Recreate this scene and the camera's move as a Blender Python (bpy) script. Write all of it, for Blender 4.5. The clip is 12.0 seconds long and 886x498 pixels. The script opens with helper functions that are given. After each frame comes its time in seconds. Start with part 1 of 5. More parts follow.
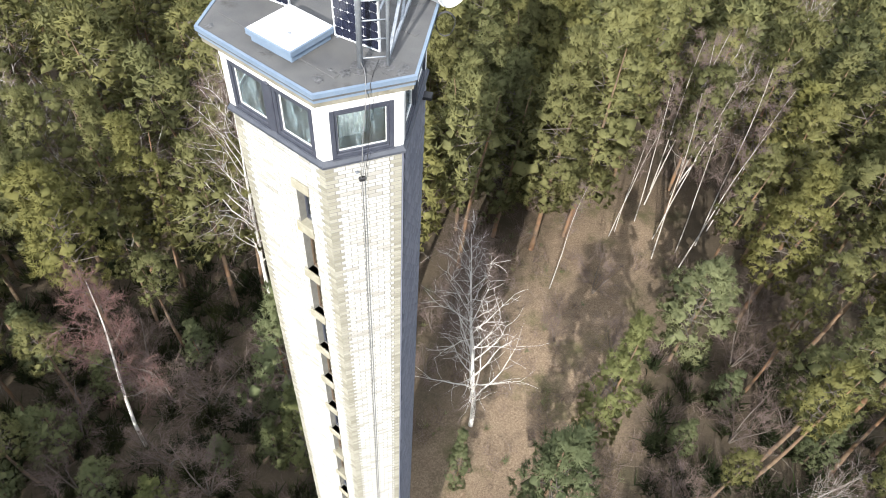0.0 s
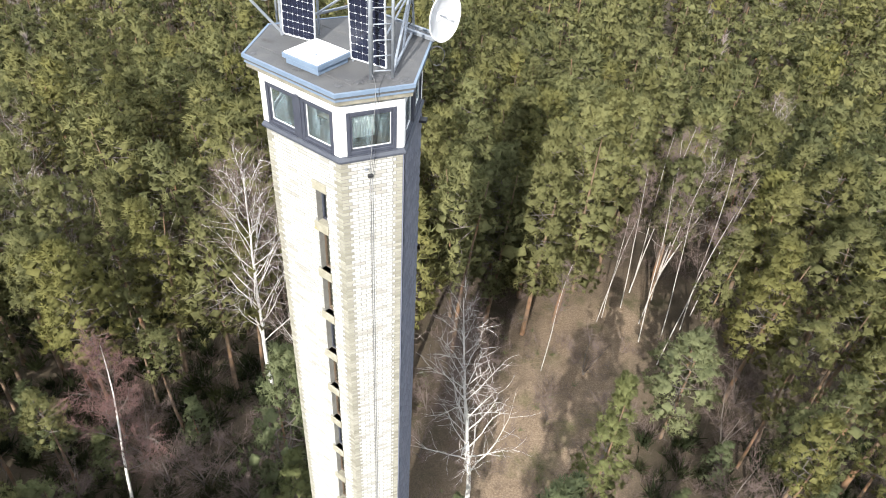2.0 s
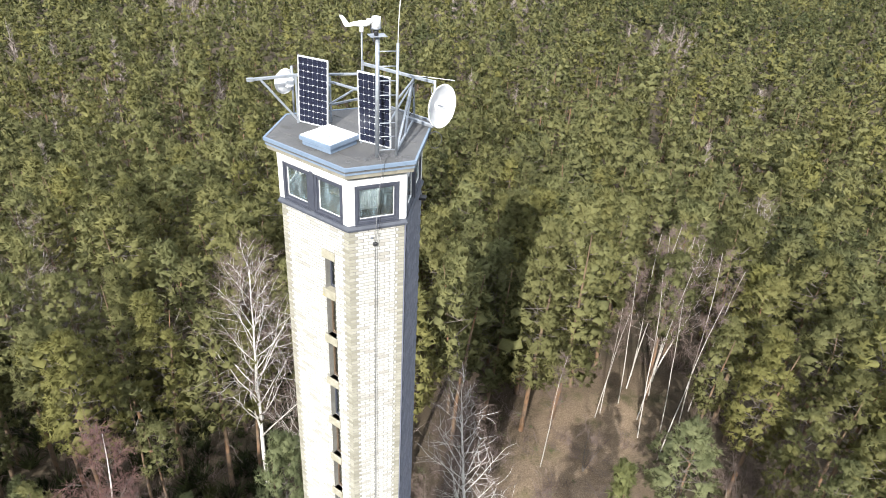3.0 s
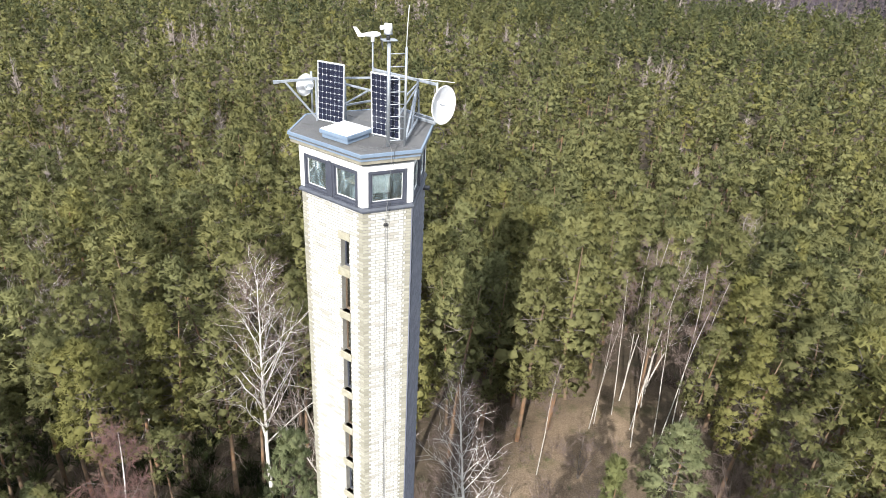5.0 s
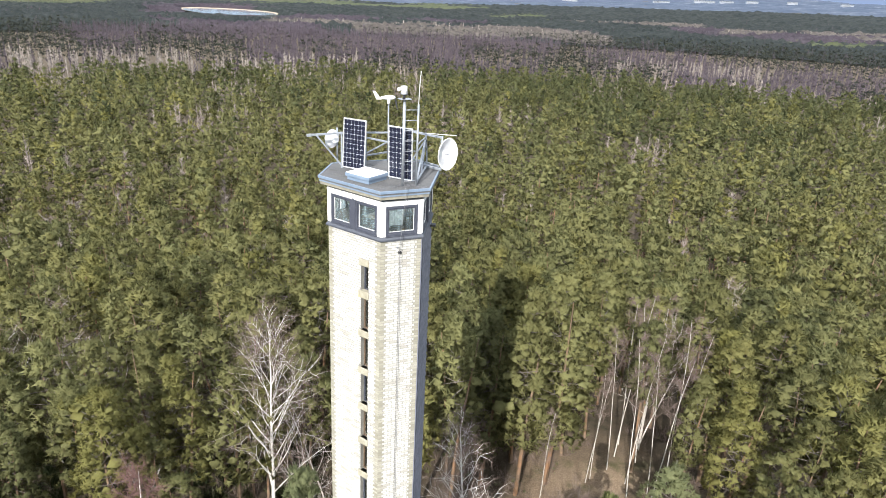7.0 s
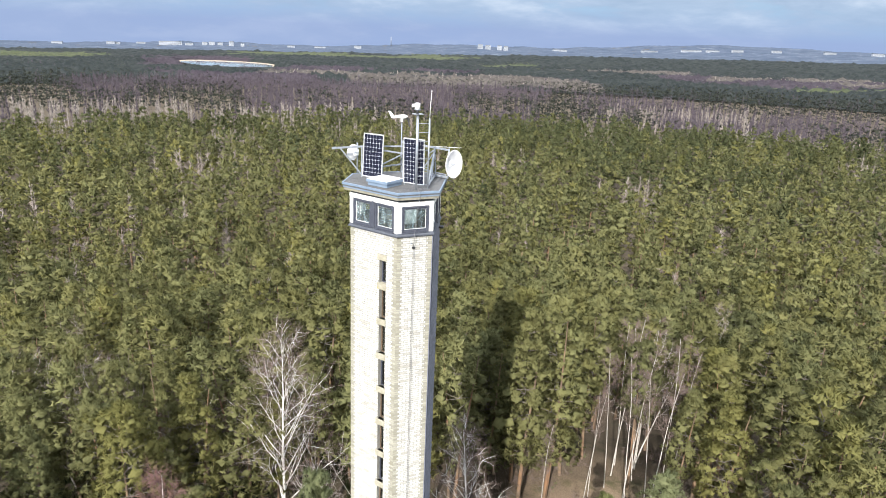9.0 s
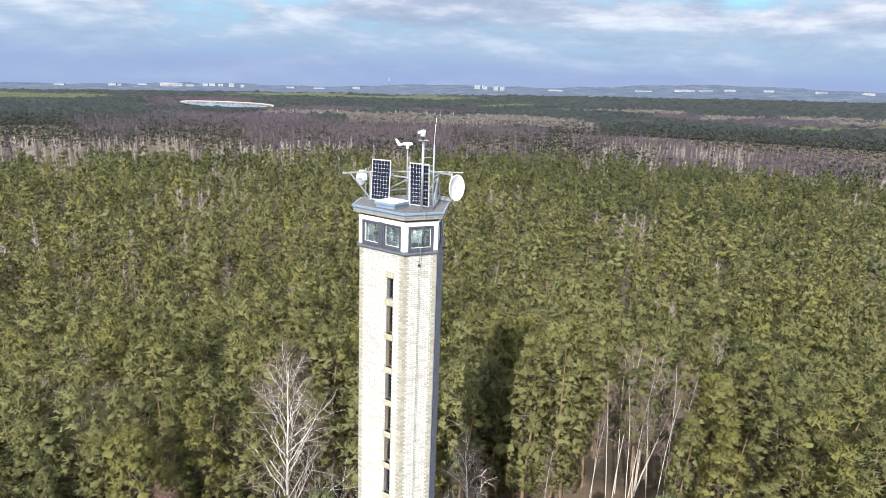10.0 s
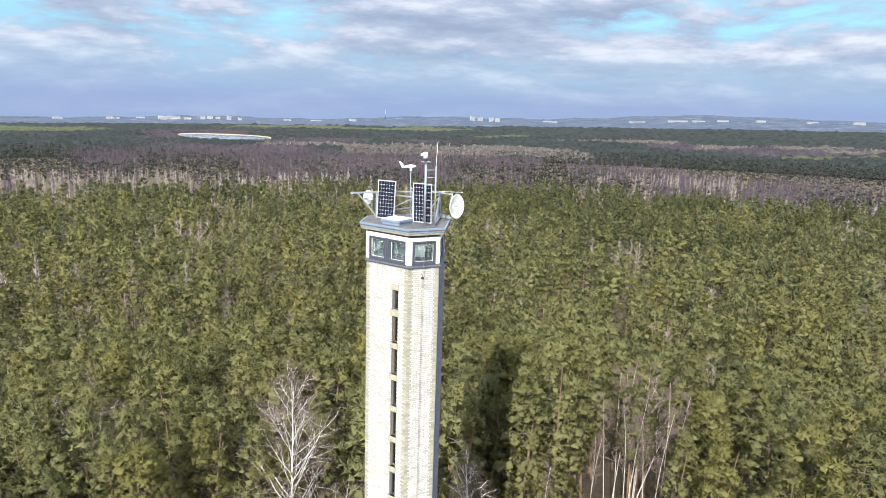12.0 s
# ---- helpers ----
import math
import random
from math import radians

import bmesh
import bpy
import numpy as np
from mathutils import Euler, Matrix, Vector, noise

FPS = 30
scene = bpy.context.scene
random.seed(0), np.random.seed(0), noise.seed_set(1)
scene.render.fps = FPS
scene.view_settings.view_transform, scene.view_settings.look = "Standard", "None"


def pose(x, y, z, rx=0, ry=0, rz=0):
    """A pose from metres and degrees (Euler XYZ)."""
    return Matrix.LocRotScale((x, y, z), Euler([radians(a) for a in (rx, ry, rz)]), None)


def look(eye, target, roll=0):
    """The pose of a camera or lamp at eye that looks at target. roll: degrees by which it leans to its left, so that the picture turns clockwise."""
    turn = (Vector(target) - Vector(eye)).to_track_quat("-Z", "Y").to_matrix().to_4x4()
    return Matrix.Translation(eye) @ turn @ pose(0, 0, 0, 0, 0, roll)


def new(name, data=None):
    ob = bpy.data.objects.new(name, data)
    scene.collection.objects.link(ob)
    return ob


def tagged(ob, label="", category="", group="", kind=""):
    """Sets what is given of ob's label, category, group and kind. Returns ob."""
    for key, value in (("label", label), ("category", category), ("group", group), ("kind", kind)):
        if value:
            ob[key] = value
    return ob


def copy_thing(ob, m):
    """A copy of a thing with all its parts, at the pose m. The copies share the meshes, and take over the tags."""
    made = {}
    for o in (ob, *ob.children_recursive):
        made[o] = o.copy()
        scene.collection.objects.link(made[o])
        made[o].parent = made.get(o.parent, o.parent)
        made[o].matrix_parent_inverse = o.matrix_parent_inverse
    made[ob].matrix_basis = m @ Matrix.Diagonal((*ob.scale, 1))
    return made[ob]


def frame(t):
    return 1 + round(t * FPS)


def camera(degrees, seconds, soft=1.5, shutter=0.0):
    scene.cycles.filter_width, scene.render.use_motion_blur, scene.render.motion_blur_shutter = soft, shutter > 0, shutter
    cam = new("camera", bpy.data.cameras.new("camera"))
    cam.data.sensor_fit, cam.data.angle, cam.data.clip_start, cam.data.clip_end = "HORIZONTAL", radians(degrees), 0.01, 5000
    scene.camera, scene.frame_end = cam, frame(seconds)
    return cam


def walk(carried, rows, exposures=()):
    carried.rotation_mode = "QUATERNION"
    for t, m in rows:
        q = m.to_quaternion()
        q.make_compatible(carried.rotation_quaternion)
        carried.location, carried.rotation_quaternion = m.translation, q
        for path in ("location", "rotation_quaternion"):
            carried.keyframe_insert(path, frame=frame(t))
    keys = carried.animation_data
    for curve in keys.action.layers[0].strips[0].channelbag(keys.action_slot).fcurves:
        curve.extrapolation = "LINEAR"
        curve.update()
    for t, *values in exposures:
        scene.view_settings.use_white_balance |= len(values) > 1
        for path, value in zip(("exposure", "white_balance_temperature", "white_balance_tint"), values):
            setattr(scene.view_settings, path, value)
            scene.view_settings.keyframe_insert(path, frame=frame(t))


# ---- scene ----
cam = camera(64.6, 12.0, soft=1.0)
PATH = [
    (0, (1.386, -7.939, 38.438), (1.484, -6.636, 36.924), 4.5),
    (0.5, (1.38, -8.749, 38.424), (1.481, -7.438, 36.916), 4.5),
    (1, (1.373, -9.647, 38.393), (1.477, -8.323, 36.897), 4.5),
    (1.5, (1.342, -10.566, 38.341), (1.45, -9.166, 36.916), 4.3),
    (2, (1.327, -11.474, 38.293), (1.435, -9.929, 37.028), 3.7),
    (2.5, (1.294, -12.343, 38.298), (1.402, -10.672, 37.205), 3.3),
    (3, (1.268, -13.157, 38.307), (1.376, -11.434, 37.295), 3.2),
    (4.8, (1.01, -15.296, 38.192), (1.132, -13.545, 37.234), 3.1),
    (5, (0.985, -15.623, 38.188), (1.106, -13.856, 37.259), 3.0),
    (5.5, (0.898, -16.486, 38.175), (1.02, -14.663, 37.361), 2.9),
    (6, (0.8, -17.389, 38.187), (0.923, -15.531, 37.457), 2.8),
    (6.5, (0.685, -18.237, 38.185), (0.81, -16.376, 37.462), 2.7),
    (6.7, (0.637, -18.631, 38.219), (0.764, -16.772, 37.492), 2.8),
    (8.3, (0.105, -21.496, 37.862), (0.243, -19.617, 37.193), 2.4),
    (8.5, (0.084, -21.845, 37.802), (0.221, -19.96, 37.148), 2.4),
    (9, (-0.084, -22.724, 37.653), (0.056, -20.821, 37.054), 2.3),
    (9.5, (-0.249, -23.59, 37.501), (-0.107, -21.669, 36.963), 2.2),
    (10, (-0.4, -24.37, 37.388), (-0.256, -22.438, 36.893), 2.1),
    (10.5, (-0.528, -25.012, 37.295), (-0.381, -23.079, 36.803), 2.0),
    (11, (-0.62, -25.567, 37.235), (-0.47, -23.633, 36.749), 1.9),
    (11.5, (-0.686, -25.984, 37.218), (-0.535, -24.041, 36.768), 1.9),
    (12, (-0.722, -26.407, 37.214), (-0.57, -24.456, 36.804), 1.8),
]
walk(cam, [(t, look(e, a, r)) for t, e, a, r in PATH])

# ---- light ----
SUN_AZ, SUN_EL = radians(198.0), radians(29.7)
to_sun = Vector((math.sin(SUN_AZ) * math.cos(SUN_EL), math.cos(SUN_AZ) * math.cos(SUN_EL), math.sin(SUN_EL)))
sun = new("sun", bpy.data.lights.new("sun", "SUN"))
sun.data.energy, sun.data.angle, sun.data.color = 5.0, radians(0.53), (1.0, 0.965, 0.90)
sun.matrix_world = look(to_sun * 200, (0, 0, 0))
scene.view_settings.exposure = 0.95


class Nodes:
    """Short hand for building node trees."""

    def __init__(self, tree):
        self.t = tree

    def add(self, kind, **inputs):
        n = self.t.nodes.new(kind)
        for key, value in inputs.items():
            key = key.replace("_", " ")
            if key.isdigit():
                key = int(key)
            if key in n.inputs.keys() or isinstance(key, int):
                sock = n.inputs[key]
                if isinstance(value, bpy.types.NodeSocket):
                    self.t.links.new(value, sock)
                else:
                    sock.default_value = value
        return n

    def link(self, a, b):
        self.t.links.new(a, b)

    def math(self, op, a, b=0.0, clamp=False):
        n = self.t.nodes.new("ShaderNodeMath")
        n.operation, n.use_clamp = op, clamp
        for sock, v in zip(n.inputs, (a, b)):
            if isinstance(v, bpy.types.NodeSocket):
                self.t.links.new(v, sock)
            else:
                sock.default_value = v
        return n.outputs[0]

    def noise(self, vec, scale, detail=4.0, rough=0.55, distort=0.0):
        n = self.t.nodes.new("ShaderNodeTexNoise")
        n.inputs["Scale"].default_value, n.inputs["Detail"].default_value = scale, detail
        n.inputs["Roughness"].default_value, n.inputs["Distortion"].default_value = rough, distort
        if vec is not None:
            self.t.links.new(vec, n.inputs["Vector"])
        return n.outputs[0]

    def ramp(self, fac, *stops):
        n = self.t.nodes.new("ShaderNodeValToRGB")
        el = n.color_ramp.elements
        while len(el) < len(stops):
            el.new(0.5)
        for e, (pos, col) in zip(el, stops):
            e.position, e.color = pos, (*col, 1) if len(col) == 3 else col
        self.t.links.new(fac, n.inputs[0])
        return n.outputs[0]

    def mix(self, fac, a, b, blend="MIX"):
        n = self.t.nodes.new("ShaderNodeMix")
        n.data_type, n.blend_type = "RGBA", blend
        for sock, v in ((n.inputs[0], fac), (n.inputs[6], a), (n.inputs[7], b)):
            if isinstance(v, bpy.types.NodeSocket):
                self.t.links.new(v, sock)
            else:
                sock.default_value = v if not isinstance(v, tuple) or len(v) == 4 else (*v, 1)
        return n.outputs[2]


world = bpy.data.worlds.new("sky")
scene.world = world
world.use_nodes = True
world.node_tree.nodes.clear()
w = Nodes(world.node_tree)
co = w.add("ShaderNodeTexCoord")
sep = w.add("ShaderNodeSeparateXYZ", Vector=co.outputs["Generated"])
lift = w.math("MAXIMUM", w.math("ADD", sep.outputs[2], 0.03), 0.004)
sky = w.add("ShaderNodeTexSky")
sky.sky_type, sky.sun_disc = "NISHITA", False
sky.sun_elevation, sky.sun_rotation = SUN_EL, SUN_AZ
sky.air_density, sky.dust_density, sky.ozone_density = 1.0, 0.6, 2.0
# cloud sheet: the view direction carried to a flat layer overhead
deck = w.math("ADD", lift, 0.10)
flat = w.add("ShaderNodeCombineXYZ", X=w.math("DIVIDE", sep.outputs[0], deck), Y=w.math("DIVIDE", sep.outputs[1], deck), Z=0.0)
# clouds: long low heaps, lit on their upper edges
heap = w.add("ShaderNodeCombineXYZ", X=sep.outputs[0], Y=sep.outputs[1], Z=w.math("MULTIPLY", sep.outputs[2], 4.0))
above = w.add("ShaderNodeCombineXYZ", X=sep.outputs[0], Y=sep.outputs[1], Z=w.math("ADD", w.math("MULTIPLY", sep.outputs[2], 4.0), 0.07))
mass = w.noise(heap.outputs[0], 4.3, 11.0, 0.60, 0.15)
mass_up = w.noise(above.outputs[0], 4.3, 11.0, 0.60, 0.15)
veil = w.noise(flat.outputs[0], 0.5, 6.0, 0.55, 0.3)
cover = w.ramp(w.math("ADD", w.math("MULTIPLY", mass, 0.8), w.math("MULTIPLY", veil, 0.2)), (0.40, (0, 0, 0)), (0.49, (1, 1, 1)))
lit = w.math("ADD", w.math("MULTIPLY", w.math("SUBTRACT", mass, mass_up), 2.6), 0.45, clamp=True)
tone = w.ramp(lit, (0.12, (1.75, 2.1, 2.95)), (0.46, (2.4, 2.75, 3.6)), (0.85, (4.0, 4.2, 4.75)))
haze = w.ramp(sep.outputs[2], (0.0, (1, 1, 1)), (0.11, (0, 0, 0)))
gap = w.mix(0.8, sky.outputs[0], (1.5, 3.6, 4.8))
clear = w.mix(haze, gap, (1.65, 2.2, 3.5))
near_rim = w.ramp(sep.outputs[2], (0.0, (0.12, 0.12, 0.12)), (0.075, (0.95, 0.95, 0.95)))
low_sky = w.mix(w.math("MULTIPLY", cover, near_rim), clear, tone)
# overhead, out of view, the clouds are brightened to fill the shade below
high = w.ramp(sep.outputs[2], (0.2, (0, 0, 0)), (0.5, (0.9, 0.9, 0.9)))
cloudy = w.mix(w.math("MULTIPLY", high, cover), low_sky, (13.4, 13.8, 14.6))
back = w.add("ShaderNodeBackground", Color=cloudy, Strength=0.11)
out = w.add("ShaderNodeOutputWorld", Surface=back.outputs[0])


# ---- materials ----
def material(name, rough=0.7, metal=0.0, spec=0.5):
    m = bpy.data.materials.new(name)
    m.use_nodes = True
    m.node_tree.nodes.clear()
    n = Nodes(m.node_tree)
    b = n.add("ShaderNodeBsdfPrincipled", Roughness=rough, Metallic=metal)
    b.inputs["Specular IOR Level"].default_value = spec
    o = n.add("ShaderNodeOutputMaterial", Surface=b.outputs[0])
    return m, n, b, o


def surface(name, dark, light, scale=6.0, rough=0.7, metal=0.0, bump=0.15, fine=60.0, spec=0.5, wear=None, wear_scale=1.4, wear_at=(0.55, 0.7)):
    """Two scales of variation, fine relief, and optional stains."""
    m, n, b, o = material(name, rough, metal, spec)
    pos = n.add("ShaderNodeNewGeometry").outputs["Position"]
    a = n.noise(pos, scale, 5.0)
    f = n.noise(pos, fine, 3.0)
    col = n.ramp(n.math("ADD", n.math("MULTIPLY", a, 0.7), n.math("MULTIPLY", f, 0.3)), (0.35, dark), (0.65, light))
    if wear:
        k = n.ramp(n.noise(pos, wear_scale, 6.0, 0.65), (wear_at[0], (0, 0, 0)), (wear_at[1], (1, 1, 1)))
        col = n.mix(k, col, wear)
    n.link(col, b.inputs["Base Color"])
    n.link(n.math("ADD", n.math("MULTIPLY", a, 0.25), rough - 0.12), b.inputs["Roughness"])
    if bump:
        r = n.add("ShaderNodeBump", Height=f, Strength=bump, Distance=0.01)
        n.link(r.outputs[0], b.inputs["Normal"])
    return m


def piece(name, stops, rough=0.8, bump=0.3, dirt=(0.25, 0.22, 0.15), dirt_at=(0.62, 0.8)):
    """Bricks and shingles: each piece its own shade."""
    m, n, b, o = material(name, rough)
    g = n.add("ShaderNodeNewGeometry")
    rnd = n.math("FRACT", n.math("ADD", n.add("ShaderNodeObjectInfo").outputs["Random"], g.outputs["Random Per Island"]))
    col = n.ramp(rnd, *stops)
    f = n.noise(g.outputs["Position"], 45.0, 4.0)
    k = n.ramp(n.noise(g.outputs["Position"], 1.1, 7.0, 0.7), (dirt_at[0], (0, 0, 0)), (dirt_at[1], (0.8, 0.8, 0.8)))
    col = n.mix(k, col, dirt)
    col = n.mix(n.ramp(f, (0.3, (0.18, 0.18, 0.18)), (0.55, (0, 0, 0))), col, dirt)
    n.link(col, b.inputs["Base Color"])
    r = n.add("ShaderNodeBump", Height=f, Strength=bump, Distance=0.006)
    n.link(r.outputs[0], b.inputs["Normal"])
    return m


def foliage(name, stops, shine=0.10, through_light=0.42):
    """Needles: a tone for the stand, for each tree, for each tuft, and a fine grain."""
    m, n, b, o = material(name, 0.75, 0.0, shine)
    pos = n.add("ShaderNodeNewGeometry").outputs["Position"]
    spread = n.noise(pos, 0.05, 4.0, 0.6)
    own = n.add("ShaderNodeAttribute")
    own.attribute_name = "tree"
    tree = n.math("FRACT", n.math("ADD", n.add("ShaderNodeObjectInfo").outputs["Random"], own.outputs["Fac"]))
    tip = n.add("ShaderNodeAttribute")
    tip.attribute_name = "shoot"
    grain = n.noise(pos, 7.0, 3.0, 0.7)
    rnd = n.math("ADD", n.math("MULTIPLY", tree, 0.42), n.math("MULTIPLY", spread, 0.55))
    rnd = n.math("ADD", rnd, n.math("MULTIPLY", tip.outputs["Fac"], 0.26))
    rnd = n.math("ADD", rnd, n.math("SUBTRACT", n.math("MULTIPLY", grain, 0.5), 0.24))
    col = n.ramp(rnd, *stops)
    hue = n.ramp(n.math("FRACT", n.math("MULTIPLY", tree, 7.31)), (0.0, (0.96, 1.0, 1.04)), (0.5, (1.0, 1.0, 1.0)), (0.85, (1.02, 1.0, 0.92)), (1.0, (1.04, 1.01, 0.80)))
    col = n.mix(1.0, col, hue, "MULTIPLY")
    n.link(col, b.inputs["Base Color"])
    tl = n.add("ShaderNodeBsdfTranslucent", Color=col)
    mixed = n.add("ShaderNodeMixShader", Fac=through_light)
    n.link(b.outputs[0], mixed.inputs[1])
    n.link(tl.outputs[0], mixed.inputs[2])
    n.link(mixed.outputs[0], o.inputs["Surface"])
    return m


M = {}
M["white_brick"] = piece("white_painted_brick", ((0.0, (0.29, 0.28, 0.25)), (0.2, (0.375, 0.37, 0.35)), (1.0, (0.44, 0.435, 0.412))), 0.75, 0.3, (0.30, 0.28, 0.22))
M["bare_brick"] = piece("bare_sandlime_brick", ((0.0, (0.20, 0.19, 0.15)), (0.5, (0.25, 0.24, 0.195)), (1.0, (0.31, 0.30, 0.25))), 0.85, 0.4, (0.15, 0.13, 0.085))
M["mortar"] = surface("mortar", (0.15, 0.145, 0.13), (0.23, 0.225, 0.205), 5, 0.9, 0, 0.4)
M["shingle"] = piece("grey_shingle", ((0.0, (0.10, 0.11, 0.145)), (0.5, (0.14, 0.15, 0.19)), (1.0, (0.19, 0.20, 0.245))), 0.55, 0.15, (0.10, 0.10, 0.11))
M["concrete"] = surface("stained_concrete", (0.15, 0.14, 0.11), (0.25, 0.235, 0.19), 7, 0.9, 0, 0.5, 50, wear=(0.12, 0.10, 0.06))
M["sill_concrete"] = surface("lichen_concrete", (0.22, 0.205, 0.15), (0.33, 0.31, 0.25), 6, 0.9, 0, 0.4, 50, wear=(0.28, 0.23, 0.05), wear_scale=0.8, wear_at=(0.58, 0.68))
M["white_paint"] = surface("white_paint", (0.72, 0.72, 0.71), (0.82, 0.82, 0.80), 5, 0.6, 0, 0.1, 40, wear=(0.45, 0.42, 0.35), wear_at=(0.66, 0.8))
M["grey_frame"] = surface("dark_grey_window_frame", (0.038, 0.042, 0.060), (0.060, 0.066, 0.086), 9, 0.45, 0, 0.05)
M["flashing"] = surface("dark_grey_flashing", (0.045, 0.050, 0.066), (0.070, 0.077, 0.094), 6, 0.5, 0, 0.1, 40, wear=(0.45, 0.46, 0.48), wear_scale=9.0, wear_at=(0.68, 0.75))
M["fascia"] = surface("blue_grey_fascia", (0.125, 0.175, 0.245), (0.165, 0.215, 0.285), 4, 0.4, 0, 0.05, 30, wear=(0.2, 0.25, 0.3), wear_at=(0.64, 0.8))
M["roofing"] = surface("grey_roofing_felt", (0.070, 0.070, 0.074), (0.105, 0.104, 0.103), 3.0, 0.75, 0, 0.5, 120, wear=(0.05, 0.047, 0.044), wear_scale=2.2, wear_at=(0.6, 0.72))
M["tar"] = surface("tar_patch", (0.03, 0.03, 0.032), (0.13, 0.13, 0.135), 22, 0.5, 0, 0.8, 60)
M["steel"] = surface("galvanised_steel", (0.24, 0.265, 0.30), (0.36, 0.385, 0.42), 14, 0.45, 0.55, 0.05, 50)
M["dark_steel"] = surface("weathered_steel", (0.16, 0.18, 0.21), (0.28, 0.30, 0.34), 12, 0.5, 0.5, 0.05)
M["dish"] = surface("white_dish_coating", (0.74, 0.74, 0.75), (0.82, 0.82, 0.82), 4, 0.5, 0, 0.03)
M["plastic"] = surface("white_plastic", (0.74, 0.75, 0.76), (0.84, 0.84, 0.84), 4, 0.4, 0, 0.02)
M["black"] = surface("black_plastic", (0.012, 0.012, 0.014), (0.03, 0.03, 0.033), 10, 0.5, 0, 0.05)
M["backsheet"] = surface("white_backsheet", (0.62, 0.64, 0.67), (0.70, 0.72, 0.75), 8, 0.3, 0, 0.0)
M["cell"] = surface("monocrystalline_cell", (0.008, 0.010, 0.022), (0.018, 0.021, 0.040), 10, 0.22, 0, 0.0, 30)
M["aluminium"] = surface("aluminium_frame", (0.62, 0.64, 0.67), (0.74, 0.75, 0.77), 10, 0.4, 0.4, 0.03)
M["cable"] = surface("grey_cable", (0.16, 0.16, 0.165), (0.26, 0.26, 0.265), 12, 0.6)
M["wood"] = surface("pale_wood", (0.36, 0.27, 0.17), (0.52, 0.41, 0.27), 6, 0.6, 0, 0.2, 30)
M["dark_wood"] = surface("dark_wood", (0.07, 0.05, 0.035), (0.13, 0.09, 0.06), 6, 0.6, 0, 0.2, 30)
M["cloth"] = surface("pale_curtain", (0.50, 0.53, 0.52), (0.64, 0.67, 0.66), 9, 0.85, 0, 0.2, 30)
M["dark_room"] = surface("stairwell_shade", (0.05, 0.045, 0.04), (0.09, 0.085, 0.08), 3, 0.9, 0, 0.2)
M["pine"] = foliage("pine_needles", ((0.05, (0.088, 0.090, 0.041)), (0.4, (0.153, 0.152, 0.067)), (0.65, (0.192, 0.189, 0.082)), (1.0, (0.244, 0.229, 0.094))))
# darker copy of the pine needles, cloud shade put into the colour
M["shaded_pine"] = foliage("shaded_pine_needles", ((0.08, (0.061, 0.070, 0.034)), (0.5, (0.102, 0.110, 0.051)), (0.95, (0.159, 0.161, 0.071))))
# needles and twigs of the plain: cloud shade put into the colour
M["far_pine"] = foliage("cloud_shaded_needles", ((0.1, (0.026, 0.031, 0.027)), (0.5, (0.042, 0.047, 0.039)), (0.9, (0.064, 0.068, 0.052))))
M["far_twig"] = surface("cloud_shaded_twig", (0.044, 0.035, 0.046), (0.080, 0.064, 0.078), 0.02, 0.9, 0, 0.0, 0.4)
# pale birch, some of the sunlight on it put into the colour
M["far_pale"] = surface("sunlit_pale_birch", (0.15, 0.13, 0.118), (0.27, 0.24, 0.215), 0.02, 0.9, 0, 0.0, 0.4)
M["young_pine"] = foliage("blue_green_needles", ((0.1, (0.108, 0.126, 0.064)), (0.5, (0.165, 0.182, 0.094)), (0.95, (0.228, 0.236, 0.120))))
# evergreen undergrowth, darkened further for the shade it stands in
M["under"] = foliage("shade_toned_undergrowth", ((0.1, (0.018, 0.024, 0.012)), (0.5, (0.034, 0.042, 0.018)), (0.9, (0.060, 0.064, 0.028))))
M["pine_bark"] = surface("pine_bark", (0.085, 0.060, 0.042), (0.20, 0.135, 0.085), 2.2, 0.9, 0, 0.8, 18, wear=(0.21, 0.115, 0.06), wear_scale=0.5, wear_at=(0.5, 0.65))
M["birch_bark"] = surface("birch_bark", (0.48, 0.46, 0.43), (0.70, 0.68, 0.64), 5.0, 0.8, 0, 0.4, 26, wear=(0.07, 0.06, 0.05), wear_scale=3.0, wear_at=(0.62, 0.68))
M["birch_limb"] = surface("pale_birch_limb", (0.33, 0.30, 0.28), (0.52, 0.49, 0.45), 5.0, 0.8, 0, 0.2, 26)
M["bare_crown"] = surface("pinkish_grey_birch_crown", (0.20, 0.165, 0.15), (0.31, 0.265, 0.245), 0.4, 0.85, 0, 0.0, 9)
M["twig"] = surface("purple_brown_twig", (0.105, 0.075, 0.065), (0.175, 0.130, 0.112), 3.0, 0.8, 0, 0.0, 20)
M["red_twig"] = surface("red_brown_twig", (0.115, 0.062, 0.055), (0.185, 0.105, 0.092), 3.0, 0.8, 0, 0.0, 20)
M["grey_limb"] = surface("grey_bare_limb", (0.09, 0.075, 0.065), (0.17, 0.145, 0.125), 4.0, 0.85, 0, 0.2, 26)

# ground under the wood: leaf litter, moss and bare soil
_m, _n, _b, _o = material("forest_floor", 0.95, 0.0, 0.2)
_p = _n.add("ShaderNodeNewGeometry").outputs["Position"]
_litter = _n.ramp(_n.noise(_p, 9.0, 8.0, 0.75), (0.3, (0.105, 0.074, 0.050)), (0.5, (0.225, 0.165, 0.114)), (0.68, (0.345, 0.268, 0.188)))
_moss = _n.ramp(_n.noise(_p, 0.33, 5.0, 0.65), (0.52, (0, 0, 0)), (0.68, (0.75, 0.75, 0.75)))
_col = _n.mix(_moss, _litter, (0.075, 0.078, 0.030))
